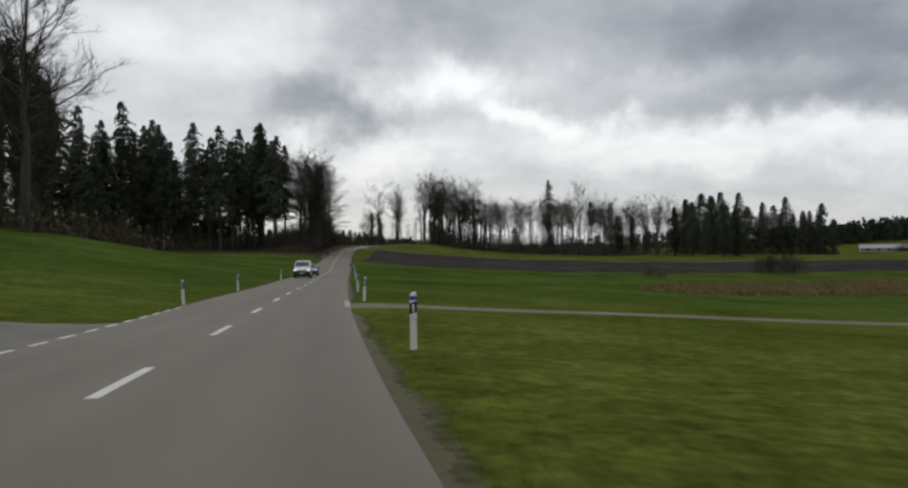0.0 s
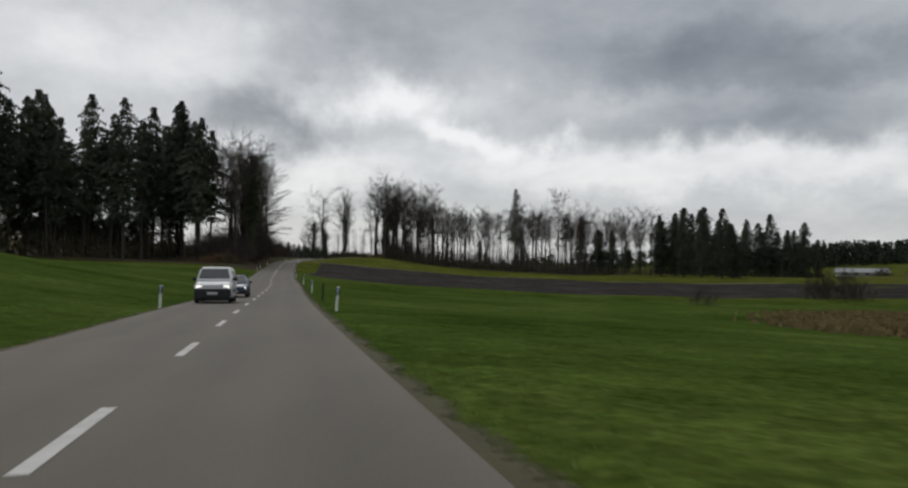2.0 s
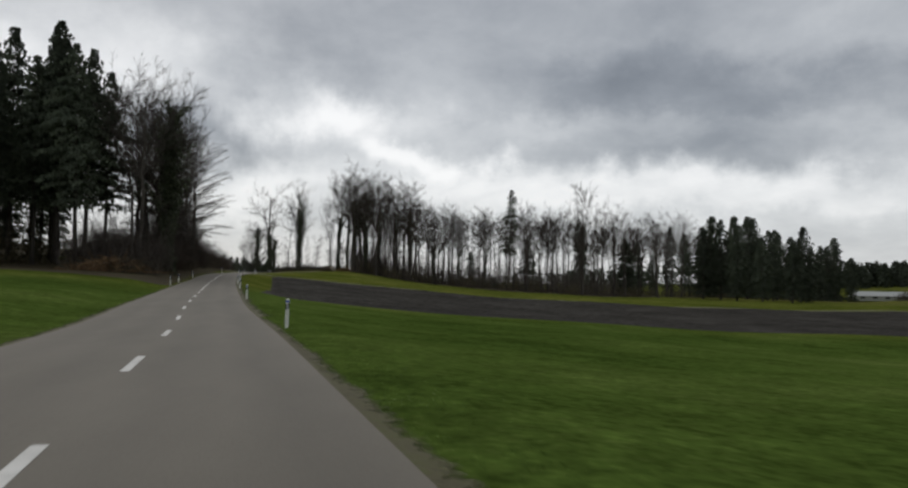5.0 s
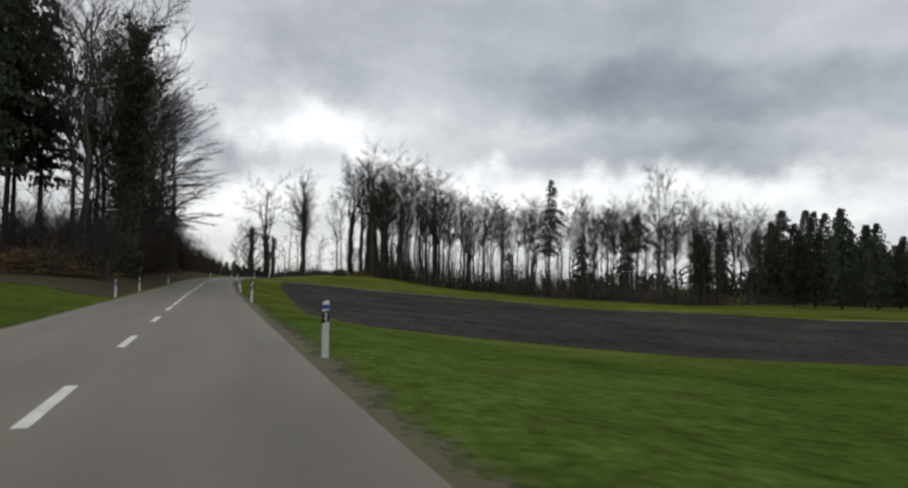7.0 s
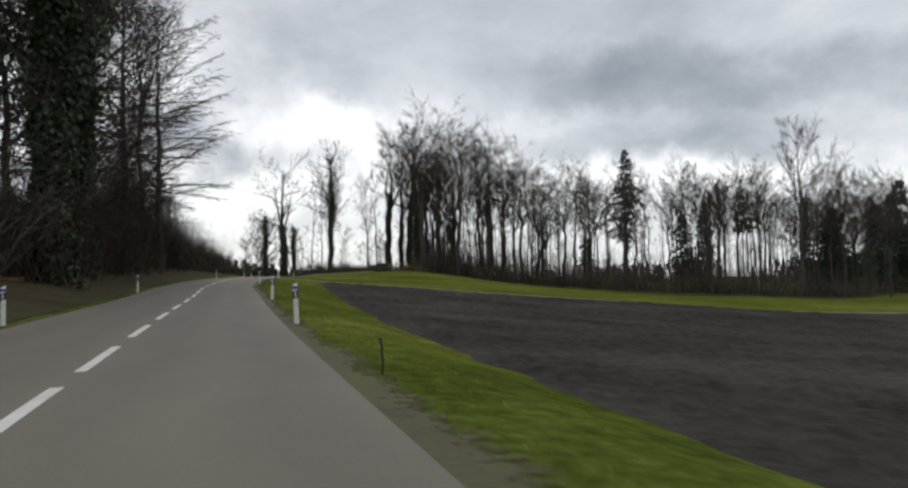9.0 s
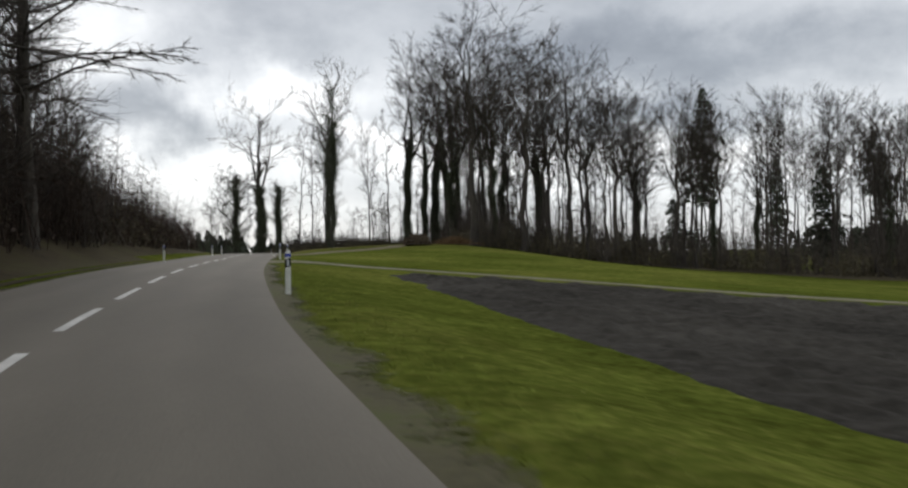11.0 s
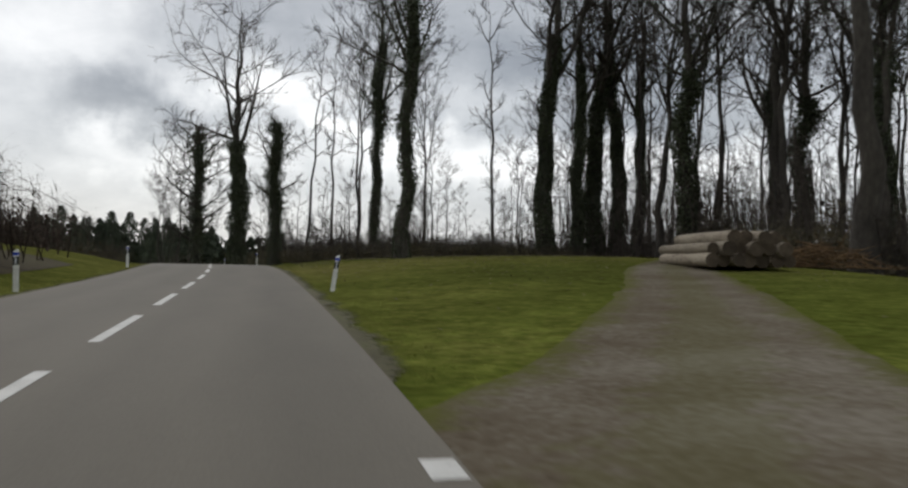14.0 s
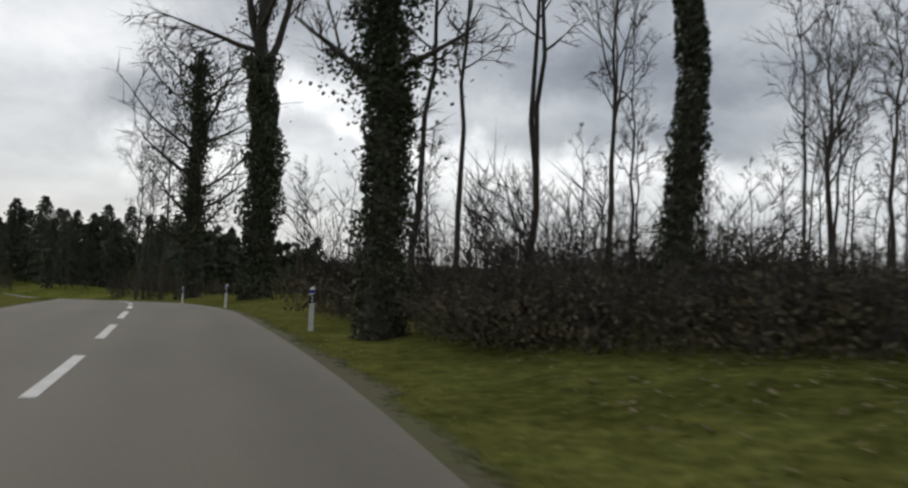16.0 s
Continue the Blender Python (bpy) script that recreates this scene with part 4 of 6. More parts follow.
def bare_tree(seed, H, r0, crown_base, spread, limbs, subs, twigs, forks=0, ivy=0.0, ivy_n=0, ivy_w=0.5, ivy_leaf=(0.09, 0.2), steep=0.9, twig_r=0.019, stub=False, label="", droop=0.0, ivy_limbs=0.3):
    rng = random.Random(seed)
    tree = new("tree")
    V, F, CV, CF = [], [], [], []
    n = 11
    bend = [rng.uniform(-0.035, 0.035) * H, rng.uniform(-0.035, 0.035) * H]
    tall = H if stub else H * 0.87
    pts = [(bend[0] * (k / n) ** 2 + rng.uniform(-0.009, 0.009) * H * (k > 0), bend[1] * (k / n) ** 2 + rng.uniform(-0.009, 0.009) * H * (k > 0), -0.3 + (tall + 0.3) * k / n) for k in range(n + 1)]
    top = 0.35 if stub else 0.06
    rads = [r0 * (1.35 if k == 0 else 1.0) * (1 - (1 - top) * (k / n) ** 1.1) for k in range(n + 1)]
    tube(V, F, pts, rads, 8)

    def at(f):
        g = f * n
        i = min(int(g), n - 1)
        a, b, q = pts[i], pts[i + 1], g - i
        return tuple(a[j] + (b[j] - a[j]) * q for j in range(3)), rads[i] + (rads[i + 1] - rads[i]) * q

    hosts = []

    def sprout(p, d, length, r):
        m = 5
        limb, end = branch_path(rng, p, d, length, m, 0.10 - droop, 0.16)
        tube(V, F, limb, [r * (1 - 0.85 * (k / m)) for k in range(m + 1)], 4)
        hosts.append(limb)
        for j in range(subs):
            f = 0.22 + 0.78 * (j + rng.random()) / subs
            g = min(int(f * m), m - 1)
            q = f * m - g
            a, b = limb[g], limb[g + 1]
            sp = tuple(a[k] + (b[k] - a[k]) * q for k in range(3))
            dd = norm3(tuple(b[k] - a[k] for k in range(3)))
            sl = length * rng.uniform(0.32, 0.6) * (1.15 - 0.5 * f)
            sub, _ = branch_path(rng, sp, side_dir(rng, dd, rng.uniform(0.5, 1.0)), sl, 2, 0.08 - droop, 0.22)
            sr = max(twig_r * 1.3, r * 0.4 * (1 - 0.6 * f))
            tube(CV, CF, sub, [sr, sr * 0.7, sr * 0.3], 3)
            for _ in range(twigs):
                h = rng.uniform(0.15, 1.0) * 2
                i = min(int(h), 1)
                a, b = sub[i], sub[i + 1]
                tp = tuple(a[k] + (b[k] - a[k]) * (h - i) for k in range(3))
                td = side_dir(rng, norm3(tuple(b[k] - a[k] for k in range(3))), rng.uniform(0.35, 0.95))
                tl = rng.uniform(0.4, 1.0) * min(1.7, sl * 0.7 + 0.45)
                te = (tp[0] + td[0] * tl, tp[1] + td[1] * tl, tp[2] + (td[2] + 0.12 - droop) * tl)
                spike(CV, CF, tp, te, twig_r)
                if rng.random() < 0.6:
                    td = side_dir(rng, td, 0.6)
                    tm = tuple((tp[k] + te[k]) / 2 for k in range(3))
                    spike(CV, CF, tm, tuple(tm[k] + td[k] * tl * 0.55 for k in range(3)), twig_r * 0.8)

    for k in range(limbs):
        f = crown_base + (0.99 - crown_base) * ((k + rng.random()) / limbs)
        p, r = at(f)
        az = k * 2.4 + rng.uniform(-0.5, 0.5)
        rel = (f - crown_base) / (1 - crown_base)
        el = steep * rng.uniform(0.5, 1.0) + 0.25 * rel * rel
        length = spread * rng.uniform(0.75, 1.12) * (0.42 + 0.66 * math.sin(math.pi * (0.12 + 0.74 * rel))) * (0.3 + 0.7 * min(1, 2.2 * rng.random())) * (1 - 0.4 * max(0, rel - 0.6))
        sprout(p, (math.cos(az) * math.cos(el), math.sin(az) * math.cos(el), math.sin(el)), length, max(0.05, r * 0.48))
    for k in range(forks):
        p, r = at(rng.uniform(0.45, 0.6))
        az = rng.uniform(0, 6.28)
        sprout(p, (math.cos(az) * 0.45, math.sin(az) * 0.45, 0.9), H * rng.uniform(0.28, 0.38), r * 0.7)
    mesh_part("trunk", V, F, M_BARK, tree, "", True)
    mesh_part("crown", CV, CF, M_TWIG, tree, "bare thin branches")
    if ivy_n:
        LV, LF = [], []
        for _ in range(ivy_n):
            f = rng.random() ** 0.8 * ivy
            p, r = at(f)
            if rng.random() < ivy_limbs and hosts:
                limb = rng.choice(hosts)
                if limb[0][2] < ivy * H * 1.1:
                    g = rng.random() ** 1.6 * 3.2
                    i = int(g)
                    q = [limb[i][j] + (limb[i + 1][j] - limb[i][j]) * (g - i) for j in range(3)]
                    w = 0.16 + 0.16 * (1 + math.sin(g * 5 + limb[0][2] * 3))
                    leaf_cards(LV, LF, rng, (q[0] + rng.gauss(0, w), q[1] + rng.gauss(0, w), q[2] - abs(rng.gauss(0, w * 1.7))), rng.uniform(*ivy_leaf))
                    continue
            az = rng.uniform(0, 6.283)
            clump = 0.5 + 0.5 * math.sin(f * 37 + az * 2) * math.sin(f * 23 + seed)
            rr = r + 0.03 + rng.random() ** 0.8 * 0.42 * ivy_w * (0.2 + 1.1 * clump * clump) * (0.5 + 0.8 * f / max(ivy, 0.01))
            leaf_cards(LV, LF, rng, (p[0] + math.cos(az) * rr, p[1] + math.sin(az) * rr, p[2] + rng.uniform(-0.2, 0.2)), rng.uniform(*ivy_leaf))
        mesh_part("ivy", LV, LF, M_IVY, tree, "dark green ivy leaves")
    return tagged(tree, label or "tall bare leafless woodland tree with a slender trunk", "tree", "bare woodland trees")


def layered_tree(seed, H, r0, base, spread, limbs, label, twig_r=0.013):
    """A bare beech: limbs in flat tiers, each a fan of side shoots and fine twigs that droop at the rim."""
    rng = random.Random(seed)
    tree = new("tree")
    V, F, CV, CF = [], [], [], []
    n = 12
    pts = [(rng.uniform(-0.12, 0.12) * (k > 0), rng.uniform(-0.12, 0.12) * (k > 0), -0.3 + (H * 0.95 + 0.3) * k / n) for k in range(n + 1)]
    rads = [r0 * (1.3 if k == 0 else 1.0) * (1 - 0.95 * (k / n) ** 1.05) for k in range(n + 1)]
    tube(V, F, pts, rads, 9)
    for k in range(limbs):
        rel = (k + rng.random()) / limbs
        f = base + (0.985 - base) * rel
        i = min(int(f * n), n - 1)
        p = tuple(pts[i][c] + (pts[i + 1][c] - pts[i][c]) * (f * n - i) for c in range(3))
        r = max(0.03, rads[i] * 0.28)
        az = k * 2.4 + rng.uniform(-0.5, 0.5)
        el = 0.30 + 0.95 * rel ** 1.3 + rng.uniform(-0.12, 0.12)
        L = spread * math.sqrt(max(0.05, 1 - (1.45 * rel - 0.42) ** 2)) * rng.uniform(0.72, 1.05)
        m = 6
        limb, _ = branch_path(rng, p, (math.cos(az) * math.cos(el), math.sin(az) * math.cos(el), math.sin(el)), L, m, -0.06 * (1 - rel), 0.15)
        tube(V, F, limb, [r * (1 - 0.9 * q / m) for q in range(m + 1)], 5)
        count = int(6 + L * 1.7)
        for j in range(count):
            g = (0.2 + 0.8 * (j + rng.random()) / count) * m
            a = min(int(g), m - 1)
            b0, b1 = limb[a], limb[a + 1]
            sp = tuple(b0[c] + (b1[c] - b0[c]) * (g - a) for c in range(3))
            d = norm3(tuple(b1[c] - b0[c] for c in range(3)))
            s = 1 if j % 2 else -1
            # side shoots stay close to the limb's own tier
            across = norm3((-d[1] * s, d[0] * s, rng.uniform(-0.25, 0.25)))
            q = rng.uniform(0.55, 0.95)
            sd = norm3(tuple(d[c] * (1 - q * 0.5) + across[c] * q for c in range(3)))
            sl = (0.55 + 0.30 * L * (1.1 - g / m)) * rng.uniform(0.6, 1.1)
            shoot, _ = branch_path(rng, sp, sd, sl, 3, -0.03, 0.10)
            tube(CV, CF, shoot, [twig_r * 1.9, twig_r * 1.5, twig_r, twig_r * 0.6], 3)
            for w in range(int(5 + sl * 3.2)):
                h = rng.uniform(0.1, 1.0) * 3
                c0 = min(int(h), 2)
                tp = tuple(shoot[c0][c] + (shoot[c0 + 1][c] - shoot[c0][c]) * (h - c0) for c in range(3))
                td = side_dir(rng, sd, rng.uniform(0.35, 0.85))
                tl = rng.uniform(0.3, 0.85)
                spike(CV, CF, tp, (tp[0] + td[0] * tl, tp[1] + td[1] * tl, tp[2] + (td[2] * 0.5 - 0.08) * tl), twig_r * 0.9)
    mesh_part("trunk", V, F, M_BARK, tree, "", True)
    mesh_part("crown", CV, CF, M_TWIG, tree, "fine bare twigs in flat tiers")
    return tagged(tree, label, "tree", "bare woodland trees")


def conifer(seed, H, r0, base, width, gaps=0.0, label=""):
    rng = random.Random(seed)
    tree = new("conifer")
    V, F, NV, NF = [], [], [], []
    n = 8
    pts = [(rng.uniform(-0.08, 0.08) * (k > 0), rng.uniform(-0.08, 0.08) * (k > 0), -0.3 + (H + 0.3) * k / n) for k in range(n + 1)]
    tube(V, F, pts, [r0 * (1.02 - k / n) for k in range(n + 1)], 7)
    # dead branch stubs below the crown
    for _ in range(int(26 * base * 2)):
        z = rng.uniform(0.12, base) * H
        az = rng.uniform(0, 6.28)
        d = (math.cos(az), math.sin(az), rng.uniform(-0.25, 0.1))
        tube(V, F, [(0, 0, z), tuple(v * rng.uniform(0.8, 2.0) + (z if j == 2 else 0) for j, v in enumerate(d))], [0.035, 0.012], 3)
    lean = rng.uniform(0, 6.283)
    z = base * H
    while z < H - 0.15:
        rel = (z - base * H) / (H * (1 - base))
        # broad below, drawn in to a ragged blunt top
        reach = width * min(1.0, 1.55 * (1 - rel)) ** 0.85 * (0.6 + 0.4 * min(1, rel * 3)) * rng.uniform(0.62, 1.12) * (0.86 + 0.14 * math.sin(z * 0.9 + seed)) + 0.35
        turn = rng.uniform(0, 6.28)
        for k in range(7):
            if rng.random() < gaps:
                continue
            az = turn + 6.283 * k / 7 + rng.uniform(-0.35, 0.35)
            L = reach * rng.uniform(0.5, 1.2) * (1 + 0.25 * math.cos(az - lean + z * 0.15))
            rise = 0.18 + 0.75 * rel
            m = max(2, int(L / 0.45))
            ca, sa = math.cos(az), math.sin(az)
            if L > 1.2:
                tube(V, F, [(0, 0, z), (ca * L * 0.5, sa * L * 0.5, z + L * 0.5 * rise * 0.5), (ca * L * 0.95, sa * L * 0.95, z + L * rise * 0.2 - 0.2 * L)], [0.05, 0.03, 0.01], 3)
            for j in range(1, m + 1):
                f = j / m
                rr = L * f
                zz = z + rr * rise * (1 - 0.8 * f) - 0.2 * L * f * f
                for _ in range(4):
                    side = rng.uniform(-1, 1) * (0.18 + 0.26 * L * (1 - 0.75 * f) * 0.7)
                    size = rng.uniform(0.22, 0.5)
                    px, py = ca * rr - sa * side, sa * rr + ca * side
                    pz = zz + rng.uniform(-0.25, 0.15)
                    q = len(NV)
                    NV.append((px - ca * size * 0.4 - sa * 0.11, py - sa * size * 0.4 + ca * 0.11, pz + 0.08))
                    NV.append((px - ca * size * 0.3 + sa * 0.14, py - sa * size * 0.3 - ca * 0.14, pz + 0.05))
                    NV.append((px + ca * size * 0.6 + sa * rng.uniform(-0.15, 0.15), py + sa * size * 0.6 - ca * rng.uniform(-0.15, 0.15), pz + rng.uniform(-0.35, 0.25)))
                    NV.append((px + rng.uniform(-0.12, 0.12), py + rng.uniform(-0.12, 0.12), pz - rng.uniform(0.2, 0.55)))
                    NF.append((q, q + 1, q + 2))
                    NF.append((q, q + 2, q + 3))
        z += rng.uniform(0.45, 1.0) * (1 - 0.35 * rel)
    mesh_part("trunk", V, F, M_BARK, tree, "", True)
    mesh_part("crown", NV, NF, M_NEEDLE, tree, "dark green needle sprays")
    return tagged(tree, label or "tall dark spruce with ragged needle crown", "conifer", "dark conifers")


def shrub(seed, h, w, stems, leaves, label):
    rng = random.Random(seed)
    bush = new("shrub")
    V, F, TV, TF = [], [], [], []
    for k in range(stems):
        az, tilt = rng.uniform(0, 6.283), rng.uniform(0.1, 0.95)
        d = (math.cos(az) * math.sin(tilt), math.sin(az) * math.sin(tilt), math.cos(tilt))
        p = (rng.uniform(-w, w) * 0.45, rng.uniform(-w, w) * 0.45, -0.05)
        L = h * rng.uniform(0.6, 1.1)
        stem, _ = branch_path(rng, p, d, L, 4, 0.07, 0.22)
        tube(V, F, stem, [0.022, 0.018, 0.014, 0.010, 0.005], 3)
        for _ in range(14):
            g = rng.uniform(0.2, 0.98) * 4
            i = min(int(g), 3)
            a, b = stem[i], stem[i + 1]
            tp = tuple(a[j] + (b[j] - a[j]) * (g - i) for j in range(3))
            td, tl = side_dir(rng, norm3(tuple(b[j] - a[j] for j in range(3))), rng.uniform(0.4, 1.0)), L * rng.uniform(0.15, 0.45)
            spike(TV, TF, tp, tuple(tp[j] + td[j] * tl for j in range(3)), 0.014)
    mesh_part("stem_clump", V, F, M_BARK, bush)
    mesh_part("twig_tangle", TV, TF, M_TWIG, bush, "tangle of thin bare twigs")
    if leaves:
        LV, LF = [], []
        for _ in range(int(leaves * 2.2)):
            a, r, z = rng.uniform(0, 6.283), math.sqrt(rng.random()) * w, rng.random()
            leaf_cards(LV, LF, rng, (math.cos(a) * r, math.sin(a) * r, z * h * (0.85 - 0.45 * (r / w) ** 2)), rng.uniform(0.035, 0.09))
        mesh_part("foliage", LV, LF, M_BRUSH, bush, "withered green and brown leaves")
    return tagged(bush, label, "shrub", "wayside shrubs")


class Stand:
    """Keeps templates; the first use of each places the template itself, later uses place copies."""

    def __init__(self, makers):
        self.makers, self.made, self.rng = makers, {}, random.Random(11)

    def put(self, key, x, y, scale=1.0, turn=None, squeeze=1.0, sink=0.0):
        turn = self.rng.uniform(0, 360) if turn is None else turn
        m = pose(x, y, gz(x, y) - 0.05 - sink, self.rng.uniform(-1.5, 1.5), self.rng.uniform(-1.5, 1.5), turn) @ Matrix.Diagonal((scale * squeeze, scale * squeeze, scale, 1))
        if key not in self.made:
            ob = self.made[key] = self.makers[key]()
            ob.matrix_basis = m
            return ob
        base = self.made[key]
        return copy_thing(base, m @ Matrix.Diagonal([1 / s for s in base.scale] + [1]))


IVY_LABEL = "tall bare tree with its trunk wrapped in dark ivy"
stand = Stand({
    "slim1": lambda: bare_tree(1, 27, 0.25, 0.52, 6.0, 17, 7, 8, forks=2, twig_r=0.016),
    "slim2": lambda: bare_tree(2, 29, 0.28, 0.48, 6.6, 18, 7, 8, forks=3, twig_r=0.016),
    "slim3": lambda: bare_tree(3, 25, 0.22, 0.54, 5.4, 16, 7, 9, twig_r=0.016),
    "slim4": lambda: bare_tree(4, 28, 0.33, 0.46, 7.6, 18, 7, 9, forks=4, twig_r=0.016),
    "slim5": lambda: bare_tree(5, 24, 0.19, 0.56, 4.4, 14, 6, 9, twig_r=0.016),
    "pole": lambda: bare_tree(6, 20, 0.13, 0.42, 3.2, 10, 4, 5, label="thin young bare tree with a pole-like trunk"),
    "broad1": lambda: bare_tree(7, 27, 0.46, 0.26, 9.0, 24, 8, 12, forks=2, steep=0.62, label="large bare broadleaf tree with wide spreading branches"),
    "broad2": lambda: layered_tree(8, 25, 0.36, 0.24, 9.8, 60, "large bare beech with fine layered branches"),
    "ivy1": lambda: bare_tree(9, 27, 0.38, 0.40, 6.4, 15, 6, 9, forks=2, ivy=0.76, ivy_n=14000, ivy_w=0.85, ivy_leaf=(0.07, 0.15), ivy_limbs=0.4, label=IVY_LABEL),
    "ivy2": lambda: bare_tree(10, 26, 0.38, 0.42, 7.4, 15, 6, 9, forks=3, ivy=0.5, ivy_n=8000, ivy_w=0.8, ivy_leaf=(0.07, 0.15), ivy_limbs=0.3, label=IVY_LABEL),
    "ivy3": lambda: bare_tree(16, 24, 0.5, 0.5, 7.4, 14, 6, 9, forks=3, steep=0.5, ivy=0.5, ivy_n=15000, ivy_w=1.5, ivy_leaf=(0.07, 0.15), ivy_limbs=0.08, label="stout tree with ivy-clad trunk and bare arching limbs"),
    "column": lambda: bare_tree(17, 28, 0.46, 0.52, 7.0, 15, 7, 9, forks=2, ivy=0.62, ivy_n=12000, ivy_w=0.55, ivy_leaf=(0.07, 0.15), ivy_limbs=0.15, label="stout straight tree with dark ivy round its trunk"),
    "sapling": lambda: bare_tree(15, 11, 0.08, 0.06, 3.4, 26, 6, 8, twig_r=0.008, label="young bare tree with fine upright branches on the bank"),
    "ivymass": lambda: bare_tree(14, 25, 0.45, 0.30, 7.0, 22, 8, 10, forks=1, ivy=0.86, ivy_n=17000, ivy_w=2.4, ivy_leaf=(0.12, 0.27), twig_r=0.017, ivy_limbs=0.45, label="bare tree smothered in a dark mass of ivy"),
    "ivystub": lambda: bare_tree(12, 15.5, 0.40, 0.35, 3.4, 10, 5, 7, ivy=0.98, ivy_n=19000, ivy_w=1.35, ivy_leaf=(0.06, 0.13), stub=True, label="broken-topped dead trunk wrapped in dark ivy"),
    "snag": lambda: bare_tree(13, 14, 0.36, 0.22, 4.3, 24, 6, 7, steep=0.5, ivy=0.95, ivy_n=8000, ivy_w=1.0, ivy_leaf=(0.08, 0.17), ivy_limbs=0.45, stub=True, label="leaning old tree with many bare side branches"),
    "spruce1": lambda: conifer(21, 31, 0.34, 0.28, 5.6, 0.24),
    "spruce2": lambda: conifer(22, 28, 0.30, 0.36, 4.9, 0.3),
    "spruce3": lambda: conifer(23, 33, 0.36, 0.24, 5.8, 0.22),
    "pine": lambda: conifer(24, 28, 0.28, 0.58, 4.6, 0.3, "tall conifer with a long bare trunk and thin crown"),
    "fir": lambda: conifer(25, 20, 0.26, 0.05, 4.6, 0.08, "dense dark fir with needles down to the ground"),
    "fir2": lambda: conifer(26, 19, 0.26, 0.10, 4.2, 0.2, "dark fir with ragged uneven needle branches"),
    "shrub1": lambda: shrub(31, 3.2, 1.8, 26, 0, "bare tangled thorn shrub"),
    "shrub2": lambda: shrub(32, 4.8, 2.2, 28, 0, "tall bare hazel shrub with upright stems"),
    "bramble": lambda: shrub(33, 1.7, 1.9, 22, 480, "low bramble thicket with withered leaves"),
    "undergrowth": lambda: shrub(34, 2.4, 2.4, 20, 440, "dark woodland undergrowth shrub"),
})

# ---- the wood east of the road ----
EDGE = [(-15, 350), (-11, 344), (-3, 340), (8, 334), (20, 327), (34, 321), (48, 319), (62, 330), (76, 346), (92, 362), (112, 378), (134, 393), (158, 406), (186, 420)]


def wood_floor():
    """Leaf litter under the trees of the eastern wood."""
    d = np.concatenate([[0], np.cumsum([math.dist(a, b) for a, b in zip(EDGE, EDGE[1:])])])
    P = hermite(np.arange(0, d[-1], 4.0), d, EDGE)
    rs = np.random.RandomState(2)
    back = np.array([0, 0.4, 1.5, 4, 8, 14, 22, 32, 45, 70])
    XY = np.stack([P[:, None, 0] + 0 * back, P[:, None, 1] - 2.5 + rs.uniform(-0.8, 0.8, (len(P), 1)) + back], -1)
    Z = ground_z(XY[..., 0], XY[..., 1]) + 0.03
    m = len(back)
    faces = [(i * m + j, (i + 1) * m + j, (i + 1) * m + j + 1, i * m + j + 1) for i in range(len(P) - 1) for j in range(m - 1)]
    tagged(mesh_part("forest_floor_east", np.concatenate([XY, Z[..., None]], -1).reshape(-1, 3).tolist(), faces, M_LITTER, smooth=True), "brown leaf litter under the bare trees", "forest floor", kind="structure")


wood_floor()
tagged(sheet("forest_floor_west", np.concatenate([[-75, -55, -45, -36, -28, -22, -17], np.arange(-14, -6, 1.2), [-5.4]]), np.arange(299, 352, 3.0), M_LITTER, -0.01), "brown leaf litter on the wooded bank", "forest floor", kind="structure")
tagged(sheet("forest_floor_west", np.concatenate([[-75, -55, -45, -36, -28, -22, -17], np.arange(-14, -4.3, 1.2), [-3.9]]), np.arange(206, 301, 3.0), M_LITTER, -0.012), "brown leaf litter on the wooded bank", "forest floor", kind="structure")

